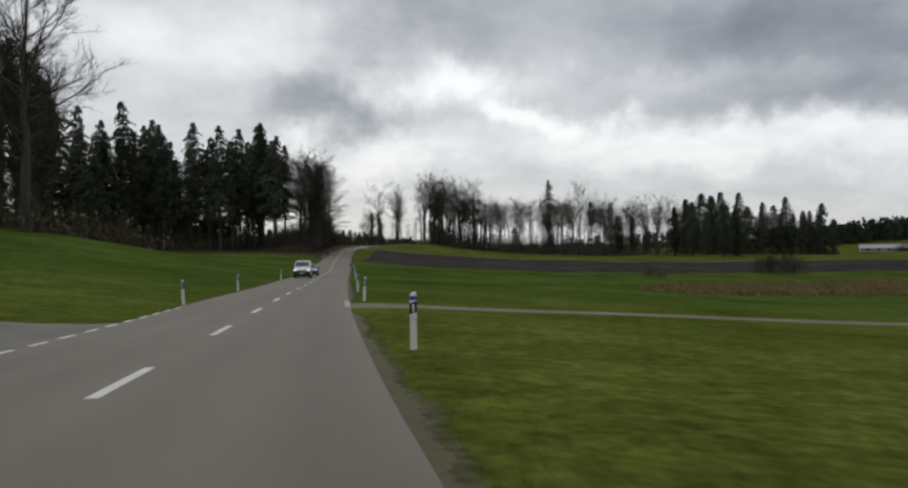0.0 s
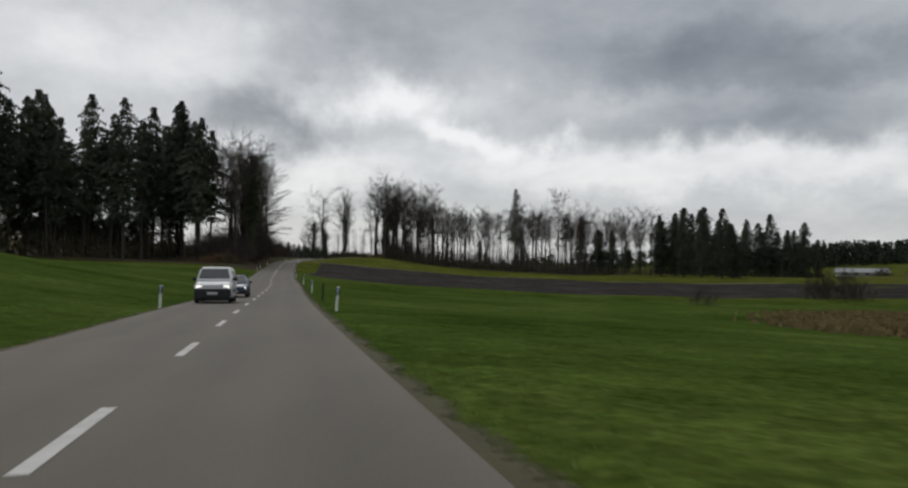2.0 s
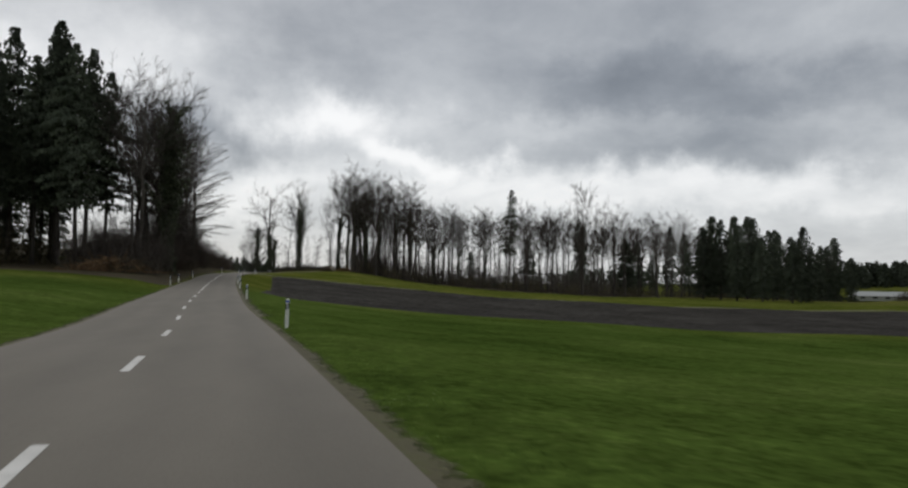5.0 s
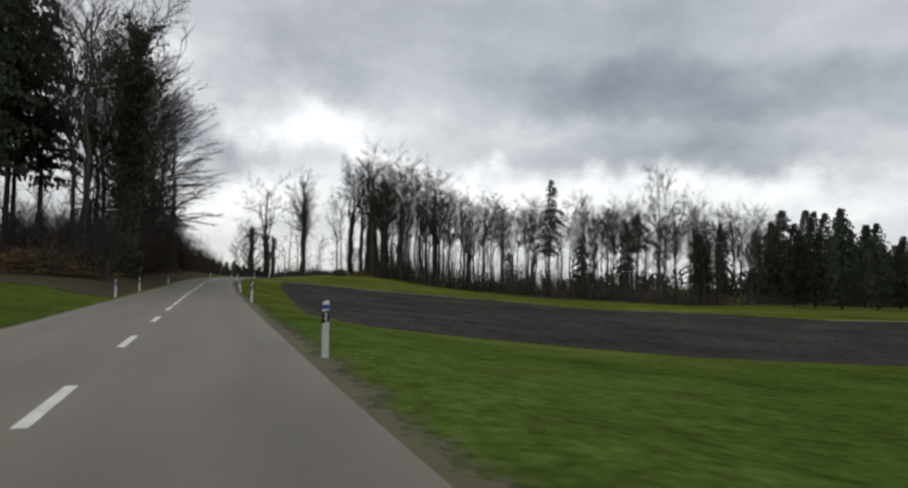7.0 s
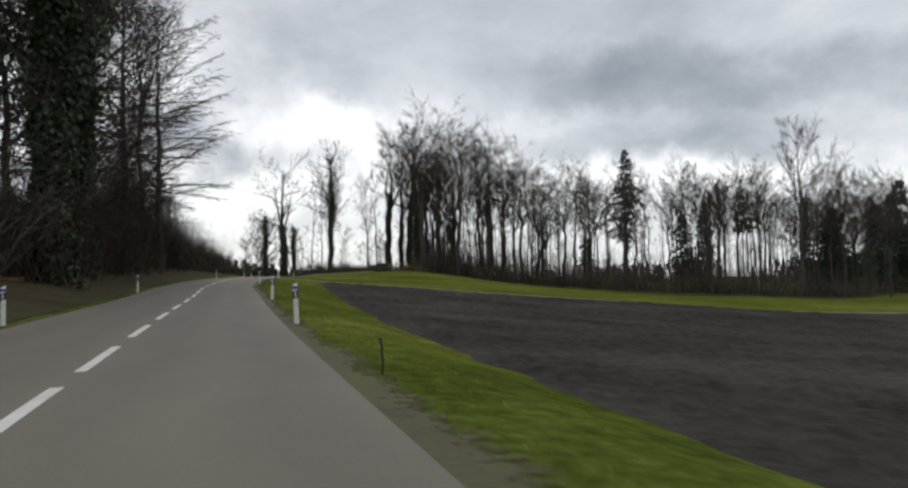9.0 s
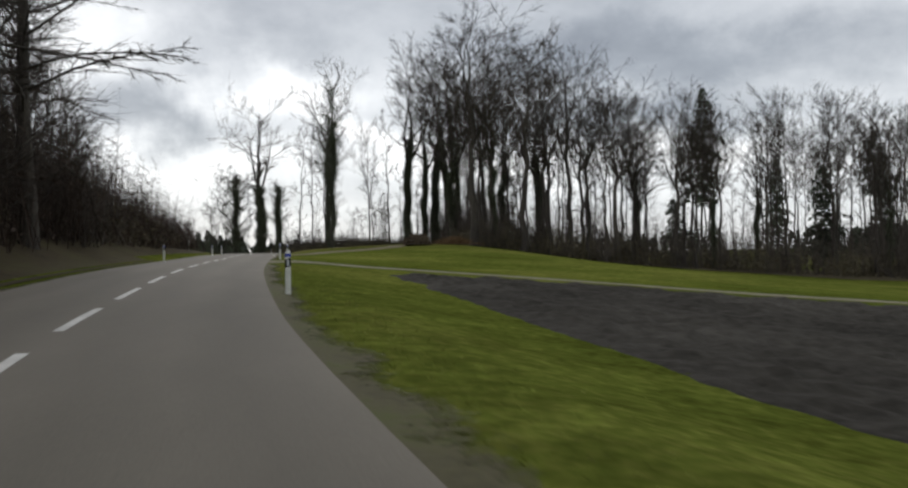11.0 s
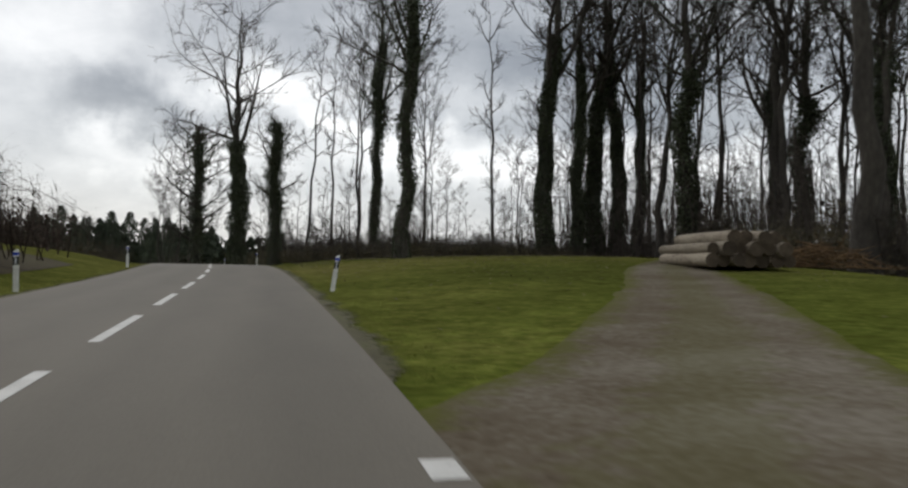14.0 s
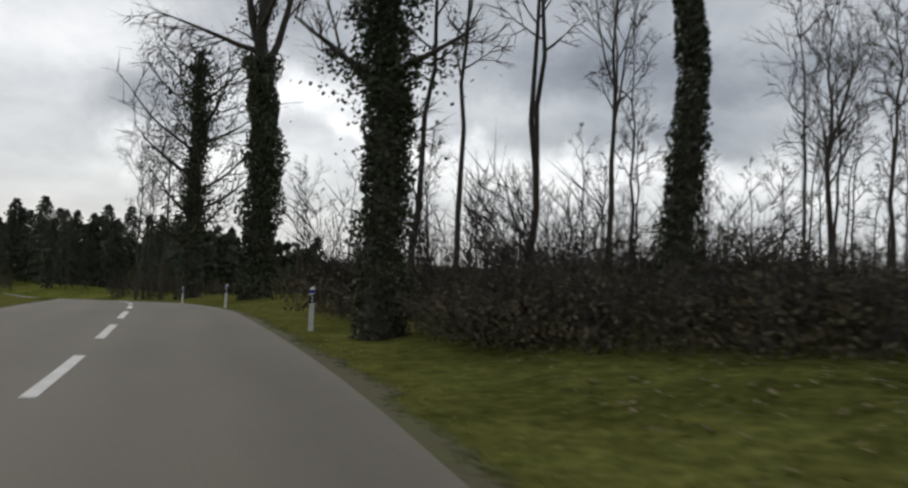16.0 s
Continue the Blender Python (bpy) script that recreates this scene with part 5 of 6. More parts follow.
for key, x, y, s, q in [("ivy3", -38.2, 406, 1.34, 1.0), ("snag", -44.0, 424, 1.35, 1.2), ("ivystub", -34.4, 374.0, 0.68, 1.35), ("ivy1", -26.9, 376.3, 0.95, 1.0), ("ivy1", -27.0, 362.0, 1.0, 1.0), ("pole", -31.2, 392, 1.25, 1.0), ("pole", -29.0, 395, 1.25, 1.0), ("pole", -26.5, 390, 1.25, 1.0), ("pole", -16.9, 378, 1.25, 1.0),
                        ("slim3", -26.8, 389.8, 0.9, 0.8), ("slim2", -17.7, 404.4, 0.95, 0.8), ("column", -15.0, 371.0, 1.1, 1.15), ("column", -12.4, 371.5, 1.0, 0.95), ("column", -10.4, 372.8, 1.1, 1.25), ("column", -8.2, 373.0, 1.05, 1.1), ("column", -7.0, 372.0, 1.0, 0.9),
                        ("slim4", 4.4, 415, 1.0, 1), ("column", 7.3, 376, 1.15, 1.3), ("ivy2", -10.5, 358.0, 1.05, 1), ("slim1", -7.0, 354.0, 1.1, 1.1), ("ivy2", -3.8, 356.5, 1.0, 1), ("slim4", 0.5, 350.0, 1.0, 1),
                        ("slim2", 4.5, 347.0, 1.0, 1.1), ("slim1", 9.5, 342.0, 1.0, 1.1), ("slim4", 13, 338, 0.95, 1), ("broad1", 46.7, 320.2, 1.06, 0.72), ("slim3", 44.0, 328.0, 0.9, 1), ("spruce2", 41.5, 386, 1.2, 0.8), ("pine", 58, 360, 0.8, 1),
                        ("slim4", -11, 342.0, 1.12, 1.25), ("ivy2", -8.0, 344.5, 0.95, 0.9), ("slim4", -5.0, 341.5, 1.05, 1), ("slim2", 0.5, 340.5, 1.0, 1.2), ("slim4", 5.5, 338.0, 0.95, 1.1), ("slim2", 22, 333, 0.95, 1), ("ivy2", 17, 336, 0.9, 0.9), ("slim1", 29, 330, 0.92, 1), ("ivy2", 11, 345, 0.9, 1), ("ivy2", 36, 330, 0.85, 1), ("slim4", 39, 326, 0.95, 1), ("ivy2", 25, 340, 0.9, 1)]:
    stand.put(key, x, y, s * (0.83 if 2 < x < 44 and y < 349 else 0.93 if y < 349 and x < 2 else 1), squeeze=q * (1.25 if y < 362 and -14 < x < 16 else 1))
rng = random.Random(77)
# height of the wood's outline along its edge
TOP_X, TOP_H = [-16, -5, 5, 12, 20, 40, 60, 90, 110, 190], [28, 26, 24.5, 22.5, 21.5, 21.5, 22, 22, 23, 23]
TALL = {"slim1": 27, "slim2": 29, "slim3": 25, "slim4": 28, "slim5": 24, "pole": 20}
for (ax, ay), (bx, by) in zip(EDGE[1:], EDGE[2:]):
    for row in range(5):
        for k in range(2):
            f = (k + rng.random()) / 2
            x, y = ax + (bx - ax) * f + rng.uniform(-1.5, 1.5), ay + (by - ay) * f + 3 + row * 8 + rng.uniform(-2, 2)
            key = rng.choice(["slim1", "slim2", "slim3", "slim4", "slim5", "slim3"] if row < 3 else ["slim5", "pole", "slim3", "pole"])
            stand.put(key, x, y, rng.uniform(0.84, 1.03) * float(np.interp(x, TOP_X, TOP_H)) / TALL[key])
for x, y, s in [(118, 390, 0.9), (122, 388, 1.05), (127, 396, 0.8), (131, 394, 1.2), (136, 402, 1.0), (140, 398, 0.95), (146, 402, 1.15), (150, 410, 1.0), (154, 404, 0.9), (159, 409, 1.05), (163, 416, 1.0), (166, 410, 0.85),
                (171, 415, 1.0), (175, 422, 1.0), (178, 417, 0.9), (183, 421, 0.95), (187, 430, 0.95), (190, 424, 0.8), (76, 352, 0.75), (84, 360, 0.6), (95, 368, 0.72), (40, 345, 0.6), (24, 360, 0.5), (106, 380, 0.8), (63, 338, 0.7), (67, 342, 0.6), (112, 384, 0.95), (112, 345, 0.85), (104, 330, 0.72), (96, 318, 0.66), (106, 319, 0.62), (100, 308, 0.55), (112, 331, 0.62), (90, 326, 0.7), (86, 336, 0.7), (94, 336, 0.82), (118, 352, 0.8), (103, 345, 0.8)]:
    stand.put(rng.choice(["fir", "fir2"]), x + rng.uniform(-2, 2), y + rng.uniform(-1, 3), s * rng.uniform(0.9, 1.3) * (1.2 if x > 62 else 1), squeeze=rng.uniform(0.95, 1.25))
for key, x, y, s in (("slim4", 57, 325, 0.86), ("slim2", 63, 333, 0.84), ("slim1", 69, 339, 0.9), ("slim4", 77, 346, 0.88), ("slim2", 84, 352, 0.9), ("slim1", 73, 335, 0.85), ("slim4", 90, 358, 0.92)):
    stand.put(key, x, y, s)
for key, x, y, s in (("fir", 127.5, 418, 1.5), ("fir2", 119, 436, 1.62), ("fir", 76.3, 417, 1.34)):
    stand.put(key, x, y, s, squeeze=0.75)
for k in range(26):
    x = -14 + 75 * rng.random()
    y = float(np.interp(x, [p[0] for p in EDGE], [p[1] for p in EDGE])) + rng.uniform(-2, 4)
    stand.put(rng.choice(["undergrowth", "shrub1", "undergrowth", "shrub2"]), x, y, rng.uniform(0.7, 1.3))


def grove(name, spots, label):
    """Thin background trees joined into one mesh, shaped like the single young trees."""
    rng = random.Random(len(spots))
    pieces, faces, base = [], [], 0
    for x, y, s in spots:
        kind = stand.made[rng.choice(["pole", "pole", "pole", "slim5"])]
        a = rng.uniform(0, 6.283)
        turn = np.array([[math.cos(a), -math.sin(a), 0], [math.sin(a), math.cos(a), 0], [0, 0, 1]]) * s
        for child in kind.children:
            me = child.data
            co = np.empty(len(me.vertices) * 3)
            me.vertices.foreach_get("co", co)
            pieces.append(co.reshape(-1, 3) @ turn.T + np.array([x, y, gz(x, y) - 0.1]))
            faces += [tuple(base + i for i in p.vertices) for p in me.polygons]
            base += len(me.vertices)
    tagged(mesh_part(name, np.concatenate(pieces).tolist(), faces, M_TWIG), label, "background trees", kind="stuff")


def inner(count, x0, x1, d0, d1):
    for _ in range(count):
        x = rng.uniform(x0, x1)
        yield x, float(np.interp(x, [p[0] for p in EDGE], [p[1] for p in EDGE])) + rng.uniform(d0, d1), rng.uniform(0.75, 1.15)


grove("inner_wood", list(inner(58, -4, 66, 8, 60)), "thin bare young trees deep inside the wood")


def thicket(name, points, height, leafy, label, seed, leaf=(0.25, 0.6), stems=12, twigs=8, thick=0.028, material=None):
    """Joined undergrowth round the given spots: thin stems and small leaves."""
    rng = random.Random(seed)
    V, F, LV, LF = [], [], [], []
    for px, py, s in points:
        gx = gz(px, py)
        H = height * s
        for _ in range(stems):
            x, y = px + rng.gauss(0, 1.2), py + rng.gauss(0, 1.2)
            d = (rng.uniform(-0.35, 0.35), rng.uniform(-0.35, 0.35))
            L = H * rng.uniform(0.6, 1.1)
            spike(V, F, (x, y, gx - 0.1), (x + d[0] * L, y + d[1] * L, gx + L), thick)
            for _ in range(twigs):
                f = rng.uniform(0.2, 0.95)
                q = (x + d[0] * L * f, y + d[1] * L * f, gx + L * f)
                a, l = rng.uniform(0, 6.283), rng.uniform(0.4, 1.3)
                spike(V, F, q, (q[0] + math.cos(a) * l, q[1] + math.sin(a) * l, q[2] + rng.uniform(0.1, 0.9) * l), thick / 2)
        for _ in range(leafy):
            f = rng.random() ** 1.3
            leaf_cards(V, F, rng, (px + rng.gauss(0, 1.1), py + rng.gauss(0, 1.1), gx + f * H * 0.62), rng.uniform(*leaf))
    tagged(mesh_part(name, V, F, material or M_BRUSH), label, "undergrowth", kind="stuff")


pts = []
for k in range(230):
    x = -10 + 200 * rng.random() ** 1.4
    pts.append((x, float(np.interp(x, [p[0] for p in EDGE], [p[1] for p in EDGE])) + rng.uniform(0, 14), rng.uniform(0.6, 1.5)))
thicket("forest_undergrowth", pts, 3.0, 44, "dark tangled undergrowth below the bare trees", 41, (0.12, 0.34))
pts = []
for k in range(260):
    x = -9 + 75 * rng.random() ** 2.2
    pts.append((x, float(np.interp(x, [p[0] for p in EDGE], [p[1] for p in EDGE])) + rng.uniform(4, 40), rng.uniform(0.5, 1.4)))
thicket("forest_undergrowth", pts, 7.5, 3, "grey tangle of thin saplings deep in the wood", 45, (0.12, 0.3), 10, 8, 0.045, M_TWIG)
# thin trees further back, seen between the trunks
grove("far_grove", [(rng.uniform(-34, 70), rng.uniform(425, 500), rng.uniform(0.6, 0.95)) for k in range(52)] + [(rng.uniform(-36, 0), rng.uniform(428, 470), rng.uniform(0.6, 0.9)) for k in range(18)], "grey bare trees standing far behind the verge")
for k in range(26):
    stand.put(rng.choice(["pole", "pole", "slim5"]), rng.uniform(-24, 20), rng.uniform(384, 424), rng.uniform(0.6, 0.95))
pts = [(rng.uniform(-30, 90), rng.uniform(425, 480), rng.uniform(0.5, 1.3)) for k in range(170)]
thicket("far_thicket", pts, 8.0, 3, "grey tangle of thin saplings behind the verge", 48, (0.12, 0.3), 10, 8, 0.04, M_TWIG)
# brambles where the verge meets the wood
for k in range(84):
    x, y = rng.uniform(-35.5, 2), rng.uniform(375.5, 402) if k > 44 else rng.uniform(375.5, 384)
    x = max(x, float(road_x(y)) + 6.2)
    stand.put(rng.choice(["bramble", "bramble", "undergrowth", "shrub1"]), x, y, rng.uniform(0.7, 1.25))
for k in range(64):
    x = -33.8 + 27.8 * rng.random() ** 1.3
    y = float(np.interp(x, [-35, -33.2, -30, -27, -23, -6], [374.5, 370, 367, 366.8, 367.5, 370.5])) + abs(rng.gauss(0, 2.5))
    stand.put("bramble", max(x, float(road_x(y)) + 6.6), y, rng.uniform(0.55, 0.95))
for x, y, key, s in [(40, 174, "undergrowth", 1.1), (42.5, 175, "shrub1", 0.9), (71.5, 199, "undergrowth", 1.5), (74, 200, "shrub2", 1.35), (77, 199, "shrub2", 1.5), (76, 201, "undergrowth", 2.0), (79.5, 199, "shrub2", 1.3), (81, 198, "undergrowth", 1.6)]:
    stand.put(key, x, y, s)

# ---- the forest west of the road ----
for key, x, y, s in [("spruce2", -57, 257, 1.1), ("spruce3", -60.7, 252, 1.1), ("spruce1", -52.8, 253, 1.0), ("spruce1", -54.5, 248, 1.08), ("spruce3", -58.5, 247, 1.12), ("spruce1", -51.5, 233.5, 1.0), ("spruce3", -63.6, 221, 1.02), ("spruce1", -73.5, 229, 1.14), ("spruce3", -60.5, 254, 1.08), ("broad2", -43.9, 284, 1.05), ("slim4", -44.5, 279, 1.0), ("broad2", -45.0, 274, 1.1),
                     ("broad1", -47.5, 252, 1.0), ("slim2", -46.3, 251, 1.0), ("slim4", -45.5, 257, 1.0), ("broad2", -45.5, 266, 0.95), ("slim4", -48.5, 262, 1.0), ("broad1", -48, 270, 1.0), ("broad2", -45.8, 259, 0.95), ("broad1", -53.0, 101, 1.4), ("broad2", -62, 104, 1.25),
                     ("ivymass", -58, 110, 1.15), ("spruce1", -62, 121, 0.85), ("broad1", -60, 116, 1.0), ("ivymass", -64, 128, 1.1), ("spruce2", -70, 140, 1.0), ("broad2", -68, 132, 0.9), ("ivy1", -60, 108, 1.0)]:
    stand.put(key, x, y, s)
stand.put("ivymass", -41.2, 243, 1.15, squeeze=1.2)
for key, x, y, s in [("slim4", -43.6, 236, 1.05), ("slim2", -45.5, 240, 1.0), ("broad2", -43.8, 251, 1.0), ("ivymass", -43.0, 254, 1.0)]:
    stand.put(key, x, y, s)
WEST = [(-150, 170), (-125, 176), (-100, 192), (-80, 212), (-66, 232), (-56, 249)]
for (ax, ay), (bx, by) in zip(WEST, WEST[1:]):
    for row in range(3):
        for k in range(4):
            f = (k + rng.random()) / 4
            x, y = ax + (bx - ax) * f - row * 4.5 + rng.uniform(-1.5, 1.5), ay + (by - ay) * f + row * 6 + rng.uniform(-2, 2)
            stand.put(rng.choice(["spruce1", "spruce2", "spruce3", "pine", "spruce2", "pine"]), x, y, rng.uniform(0.76, 1.2))
pts = []
for k in range(230):
    f = rng.random()
    x = -150 + 94 * f
    pts.append((x, float(np.interp(x, [p[0] for p in WEST], [p[1] for p in WEST])) + rng.uniform(-2, 14), rng.uniform(0.5, 1.5)))
thicket("forest_undergrowth", pts, 6.0, 46, "dark tangled undergrowth at the forest edge", 42, (0.2, 0.5))
for k in range(14):
    x, y = rng.uniform(-95, -74), rng.uniform(110, 145)
    stand.put(rng.choice(["spruce1", "spruce2", "fir"]), x - 8, y, rng.uniform(1.0, 1.2))
pts = [(rng.uniform(-76, -50), rng.uniform(100, 150), rng.uniform(0.7, 1.6)) for k in range(60)]
thicket("forest_undergrowth", pts, 4.5, 40, "dark tangled undergrowth on the rise", 46)
# shrubs on the bank
for k in range(130):
    y = rng.uniform(225, 340)
    x = float(road_x(y)) - rng.uniform(6.8, 17) - max(0, (265 - y) * 0.03)
    stand.put(rng.choice(["shrub1", "shrub2", "shrub2", "bramble", "undergrowth"]), x, y, rng.uniform(0.75, 1.3) * (1.4 if y < 305 else 1.05 if y < 325 else 0.6))
pts = []
for k in range(330):
    y = rng.uniform(240, 345)
    pts.append((float(road_x(y)) - 6.8 - abs(rng.gauss(0, 6.5)), y, rng.uniform(0.6, 1.2) * float(np.interp(y, [310, 345], [1.0, 0.5]))))
thicket("bank_thicket", pts, 5.6, 26, "brown tangled thicket covering the roadside bank", 43, (0.08, 0.2), 16, 9, 0.03, M_SCRUB)
pts = []
for k in range(90):
    y = rng.uniform(340, 402)
    pts.append((float(road_x(y)) - rng.uniform(10, 24), y, rng.uniform(0.5, 1.2)))
thicket("bank_thicket", pts, 4.2, 26, "brown thicket above the road by the crest", 47, (0.1, 0.25), 12, 8, 0.03, M_SCRUB)
for k in range(26):
    y = rng.uniform(262, 326)
    stand.put("sapling", float(road_x(y)) - rng.uniform(8, 17), y, rng.uniform(0.7, 1.1) * float(np.interp(y, [295, 326], [1.0, 0.45])))
for x, y, s in [(-47.2, 284, 1.5), (-48.6, 289, 1.45), (-47.0, 294, 1.3), (-49.4, 299, 1.2), (-46.6, 288, 1.1), (-47.5, 304, 0.95)]:
    stand.put("sapling", x, y, s)
for x, y, s in [(-92, 214, 1.05), (-88, 219, 1.12), (-84, 216, 1.0), (-96, 210, 1.1), (-80, 224, 1.1), (-77, 219, 0.95)]:
    stand.put(rng.choice(["spruce1", "spruce3", "spruce2"]), x, y, s)
# far wood beyond the crest
for k in range(56):
    x, y = rng.uniform(-150, -56), rng.uniform(478, 530)
    if abs(x - float(road_x(y))) > 6:
        stand.put(rng.choice(["fir", "fir2", "fir", "fir2", "slim5"]), x, y, rng.uniform(0.5, 0.75))
deep = random.Random(77)
for k in range(44):
    stand.put(deep.choice(["fir", "fir2", "fir"]), -162 + 2.5 * k + deep.uniform(-1.5, 1.5), deep.uniform(535, 560), deep.uniform(0.68, 0.92), squeeze=1.2)
# younger firs that close the forest behind its edge
for k in range(46):
    x = -152 + 2.1 * k + deep.uniform(-1, 1)
    y = float(np.interp(x, [p[0] for p in WEST], [p[1] for p in WEST])) + deep.uniform(19, 27)
    stand.put(deep.choice(["fir", "fir2"]), x - 7, y, deep.uniform(0.65, 0.95), squeeze=0.95)
pts = []
for k in range(260):
    y = rng.uniform(372, 480)
    u = rng.uniform(-75, 14)
    if abs(u) > 6.5:
        pts.append((float(road_x(y)) + u, y, rng.uniform(0.6, 1.3) * (2.2 if y > 440 else 0.8)))
thicket("roadside_thicket", pts, 2.2, 24, "low dark thicket of brambles beyond the road", 44, (0.12, 0.3), 14, 8, 0.018)
for x, y, s in [(-46.5, 381, 0.6), (-47.5, 386, 0.75), (-49, 391, 0.8), (-50, 396, 0.9), (-52.5, 401, 0.9), (-54, 407, 1.0), (-45.5, 374, 0.45), (-57, 412, 1.0)]:
    stand.put(rng.choice(["undergrowth", "bramble"]), x, y, s)
for k in range(14):
    x, y = rng.uniform(-60, -46), rng.uniform(428, 470)
    stand.put(rng.choice(["pole", "shrub2", "slim5"]), max(x, float(road_x(y)) + 6), y, rng.uniform(0.5, 0.8))


def far_wood(name, x0, y0, x1, y1, count, depth, h, label, pointed=0.4):
    """A distant wood: crowns of many ragged sprays in one mesh."""
    rng = random.Random(name)
    V, F = [], []
    for _ in range(count):
        f = rng.random()
        x, y = x0 + (x1 - x0) * f + rng.uniform(-4, 4), y0 + (y1 - y0) * f + rng.uniform(0, depth)
        z, H, w = gz(x, y) - 0.5, h * rng.uniform(0.75, 1.08), rng.uniform(2.6, 4.4)
        conic = rng.random() < pointed
        for _ in range(75):
            g = rng.random()
            rr = w * ((1 - g) ** 0.7 if conic else math.sqrt(max(0.02, 1 - (1.7 * g - 0.75) ** 2))) * math.sqrt(rng.random())
            a = rng.uniform(0, 6.283)
            leaf_cards(V, F, rng, (x + math.cos(a) * rr, y + math.sin(a) * rr, z + g * H), rng.uniform(1.0, 2.4))
    tagged(mesh_part(name, V, F, M_NEEDLE), label, "distant wood", kind="stuff")


far_wood("distant_wood", 340, 650, 900, 560, 420, 70, 17, "distant dark mixed wood on the rise")
far_wood("distant_wood", 230, 610, 430, 560, 280, 40, 15, "distant dark mixed wood on the rise")
far_wood("distant_wood", -170, 560, -30, 545, 150, 40, 15, "distant dark mixed wood beyond the crest")
far_wood("forest_depth", -215, 222, -78, 268, 90, 14, 7.5, "dark depth of the conifer forest")
far_wood("distant_wood", -120, 800, 260, 760, 160, 60, 16, "distant dark mixed wood behind the trees")


def barn(x, y, turn):
    """Long low pale barn with a shallow roof, far off."""
    house = new("barn")
    M_W = plain("pale_render", (0.30, 0.31, 0.28), 0.9)
    M_R = plain("grey_roof_sheets", (0.34, 0.35, 0.34), 0.7)
    part("wall", box_bm(26, 10, 2.6, (0, 0, 1.3)), M_W, house)
    bm = bmesh.new()
    c = [bm.verts.new(p) for p in ((-13.6, -5.8, 2.3), (13.6, -5.8, 2.3), (13.6, 5.8, 2.3), (-13.6, 5.8, 2.3), (-13.6, 0, 4.6), (13.6, 0, 4.6))]
    for f in ((0, 1, 5, 4), (2, 3, 4, 5), (0, 4, 3), (1, 2, 5), (0, 3, 2, 1)):
        bm.faces.new([c[i] for i in f])
    part("roof", bm, M_R, house, "pale grey sheet roof")
    for k in range(4):
        part("window", box_bm(2.2, 0.12, 0.9, (-9 + k * 5.6, -5.02, 1.5)), M_PANE, house)
    part("door", box_bm(2.8, 0.14, 2.3, (11.0, -5.02, 1.15)), M_TRIM, house, "dark barn door")
    house.matrix_basis = pose(x, y, gz(x, y) - 0.1, 0, 0, turn)
    tagged(house, "long low pale barn with a grey roof, far off", "barn")


barn(251, 490, -22)
for x, y, s in ((255, 476, 1.6), (252.5, 477, 1.2), (258, 479, 1.3), (266, 470, 0.9)):
    stand.put("undergrowth", x, y, s * 1.4)


def brush_heap(x0, y0, turn, size):
    rng = random.Random(9)
    V, F = [], []
    for _ in range(420):
        x, y = rng.gauss(0, 2.6), rng.gauss(0, 0.8)
        z = max(0.05, (1.9 - 0.09 * x * x) * rng.random())
        d = norm3((rng.uniform(-1, 1), rng.uniform(-0.6, 0.6), rng.uniform(-0.3, 0.3)))
        L = rng.uniform(0.6, 2.2)
        tube(V, F, [(x, y, z), (x + d[0] * L, y + d[1] * L, max(0.03, z + d[2] * L))], [0.05, 0.02], 4)
    ob = mesh_part("brushwood_stack", V, F, surface("cut_brushwood", [(0.06, 0.035, 0.018), (0.13, 0.08, 0.04), (0.2, 0.13, 0.07)], 1, 6, 0.95, 0, island=0.4))
    ob.matrix_basis = pose(x0, y0, gz(x0, y0), 0, 0, turn) @ Matrix.Diagonal((size, size, size, 1))
    tagged(ob, "heap of cut brown brushwood at the forest edge", "brushwood heap", kind="stuff")


brush_heap(-45, 226, 20, 1.0)
brush_heap(-13.6, 341.6, -20, 0.5)


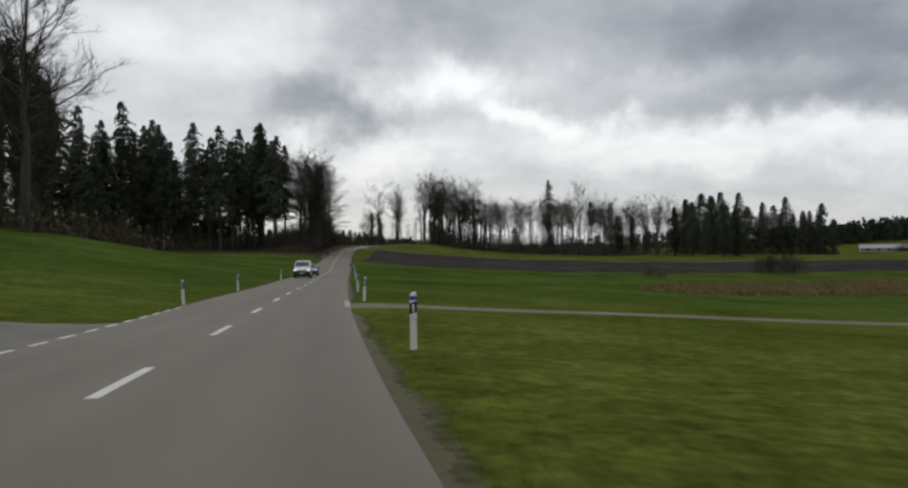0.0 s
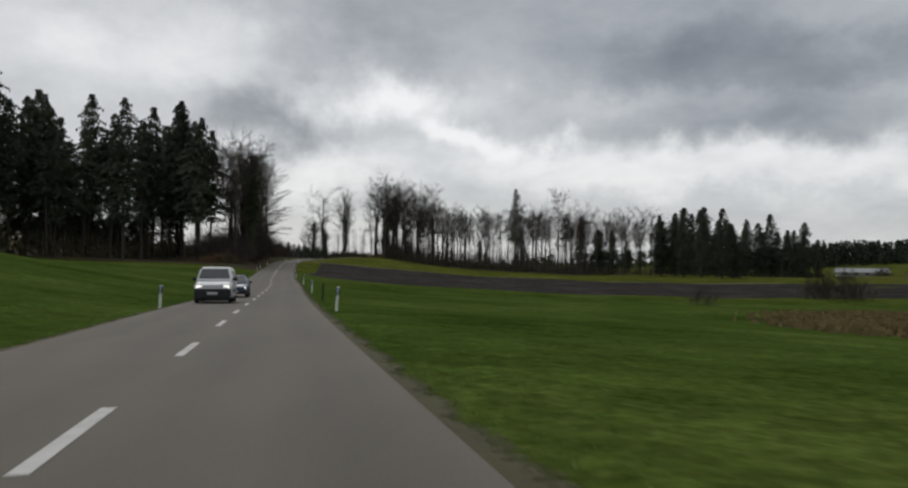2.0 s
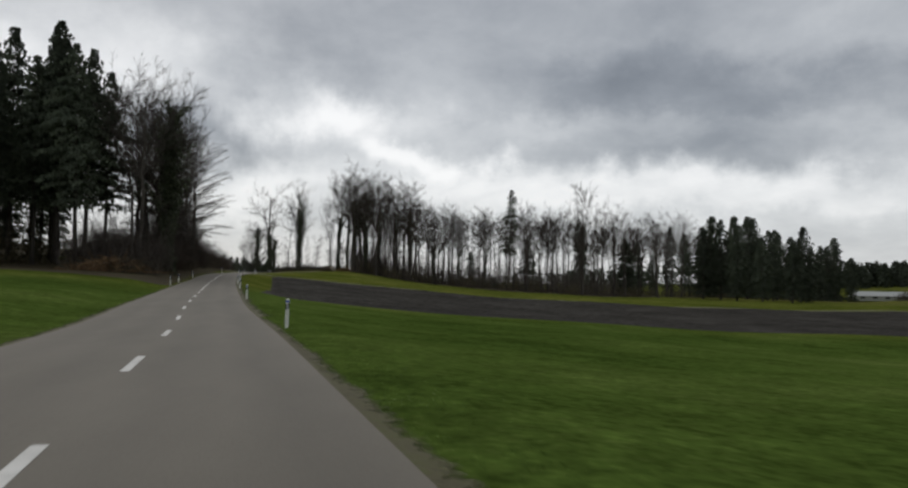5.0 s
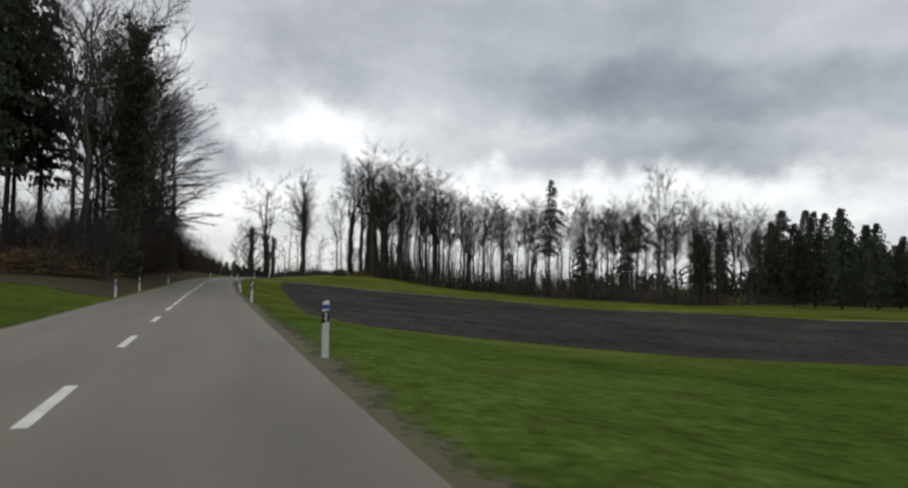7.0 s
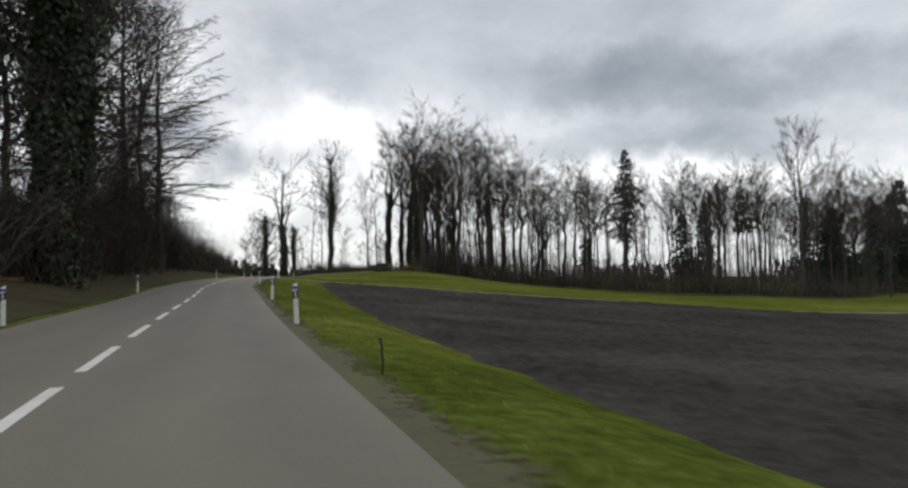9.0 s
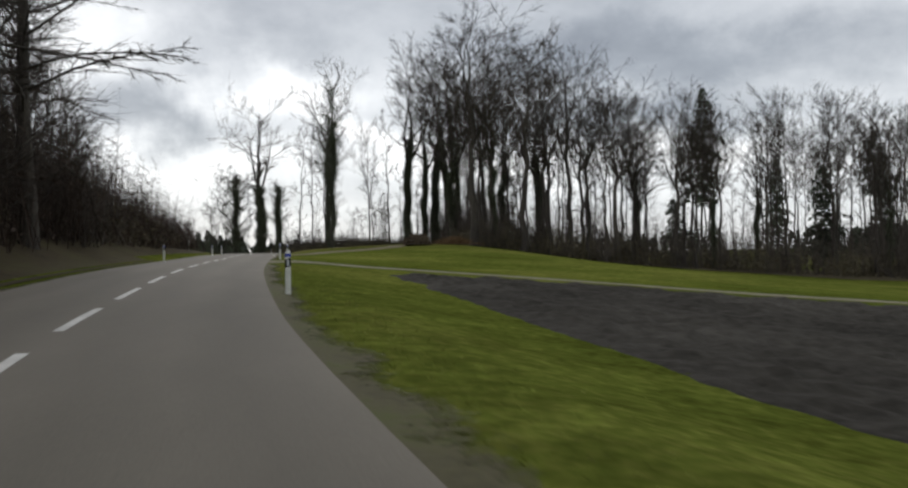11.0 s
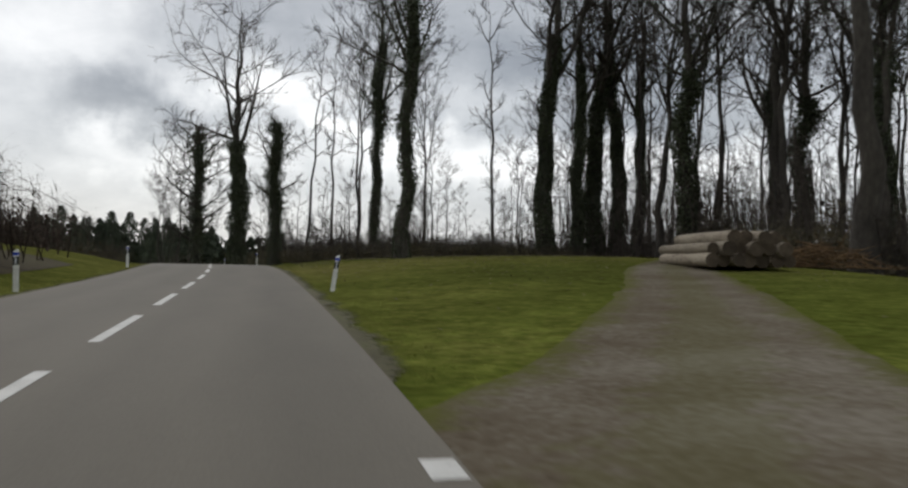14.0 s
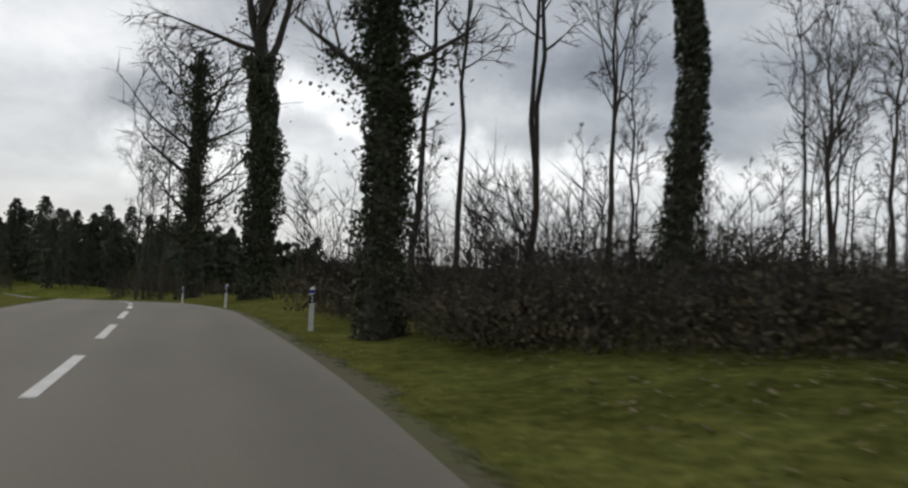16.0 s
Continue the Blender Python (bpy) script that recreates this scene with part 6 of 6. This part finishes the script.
def grass_blades():
    """Uneven grass along both verges."""
    rs = np.random.RandomState(12)
    n = 45000
    y = rs.uniform(-8, 400, n)
    side = np.where(rs.rand(n) < 0.72, 1, -1)
    off = HALF + 0.12 + rs.gamma(1.4, 0.5, n)
    x = road_x(y) + side * off
    keep = np.ones(n, bool)
    for cy, half in ((17, 12), (28.8, 3)):
        keep &= ~((np.abs(y - cy) < half) & (side == (-1 if cy == 17 else 1)))
    for cy, half in ((289.5, 6), (314, 6)):
        keep &= ~((np.abs(y - cy) < half) & (side == 1))
    keep &= ~((y > 190) & (y < 286) & (side == 1) & (off > 8))
    x, y, off = x[keep], y[keep], off[keep]
    z = ground_z(x, y) - 0.05
    n = len(x)
    a = rs.uniform(0, np.pi, n)
    w = rs.uniform(0.004, 0.011, n)
    h = rs.uniform(0.01, 0.035, n) + 0.03
    lx, ly = rs.uniform(-0.06, 0.06, n), rs.uniform(-0.06, 0.06, n)
    P = np.empty((n, 3, 3))
    P[:, 0] = np.stack([x - np.cos(a) * w, y - np.sin(a) * w, z], 1)
    P[:, 1] = np.stack([x + np.cos(a) * w, y + np.sin(a) * w, z], 1)
    P[:, 2] = np.stack([x + lx, y + ly, z + h], 1)
    tagged(mesh_part("verge_grass", P.reshape(-1, 3).tolist(), [(3 * i, 3 * i + 1, 3 * i + 2) for i in range(n)], M_BLADE), "short uneven green grass on the verges", "grass", kind="stuff")


grass_blades()


def fallen_leaves():
    """Dead leaves strewn on the turf in front of the wood."""
    rng = random.Random(19)
    V, F = [], []
    for _ in range(12000):
        y = 378 - abs(rng.gauss(0, 18))
        x = rng.uniform(-33.2, 6)
        if x < float(road_x(y)) + 4.2:
            continue
        z = gz(x, y) + 0.0
        a, s = rng.uniform(0, 6.283), rng.uniform(0.03, 0.075)
        k = len(V)
        c, d = math.cos(a) * s, math.sin(a) * s
        V += [(x - c, y - d, z), (x + d * 0.6, y - c * 0.6, z + 0.015), (x + c, y + d, z + rng.uniform(0.005, 0.04)), (x - d * 0.6, y + c * 0.6, z + 0.01)]
        F.append((k, k + 1, k + 2, k + 3))
    M = surface("dead_leaves", [(0.07, 0.055, 0.028), (0.12, 0.095, 0.05), (0.17, 0.145, 0.08)], 1.0, 8.0, 0.9, 0, island=0.4)
    tagged(mesh_part("fallen_leaves", V, F, M), "brown dead leaves strewn over the turf", "fallen leaves", kind="stuff")


fallen_leaves()
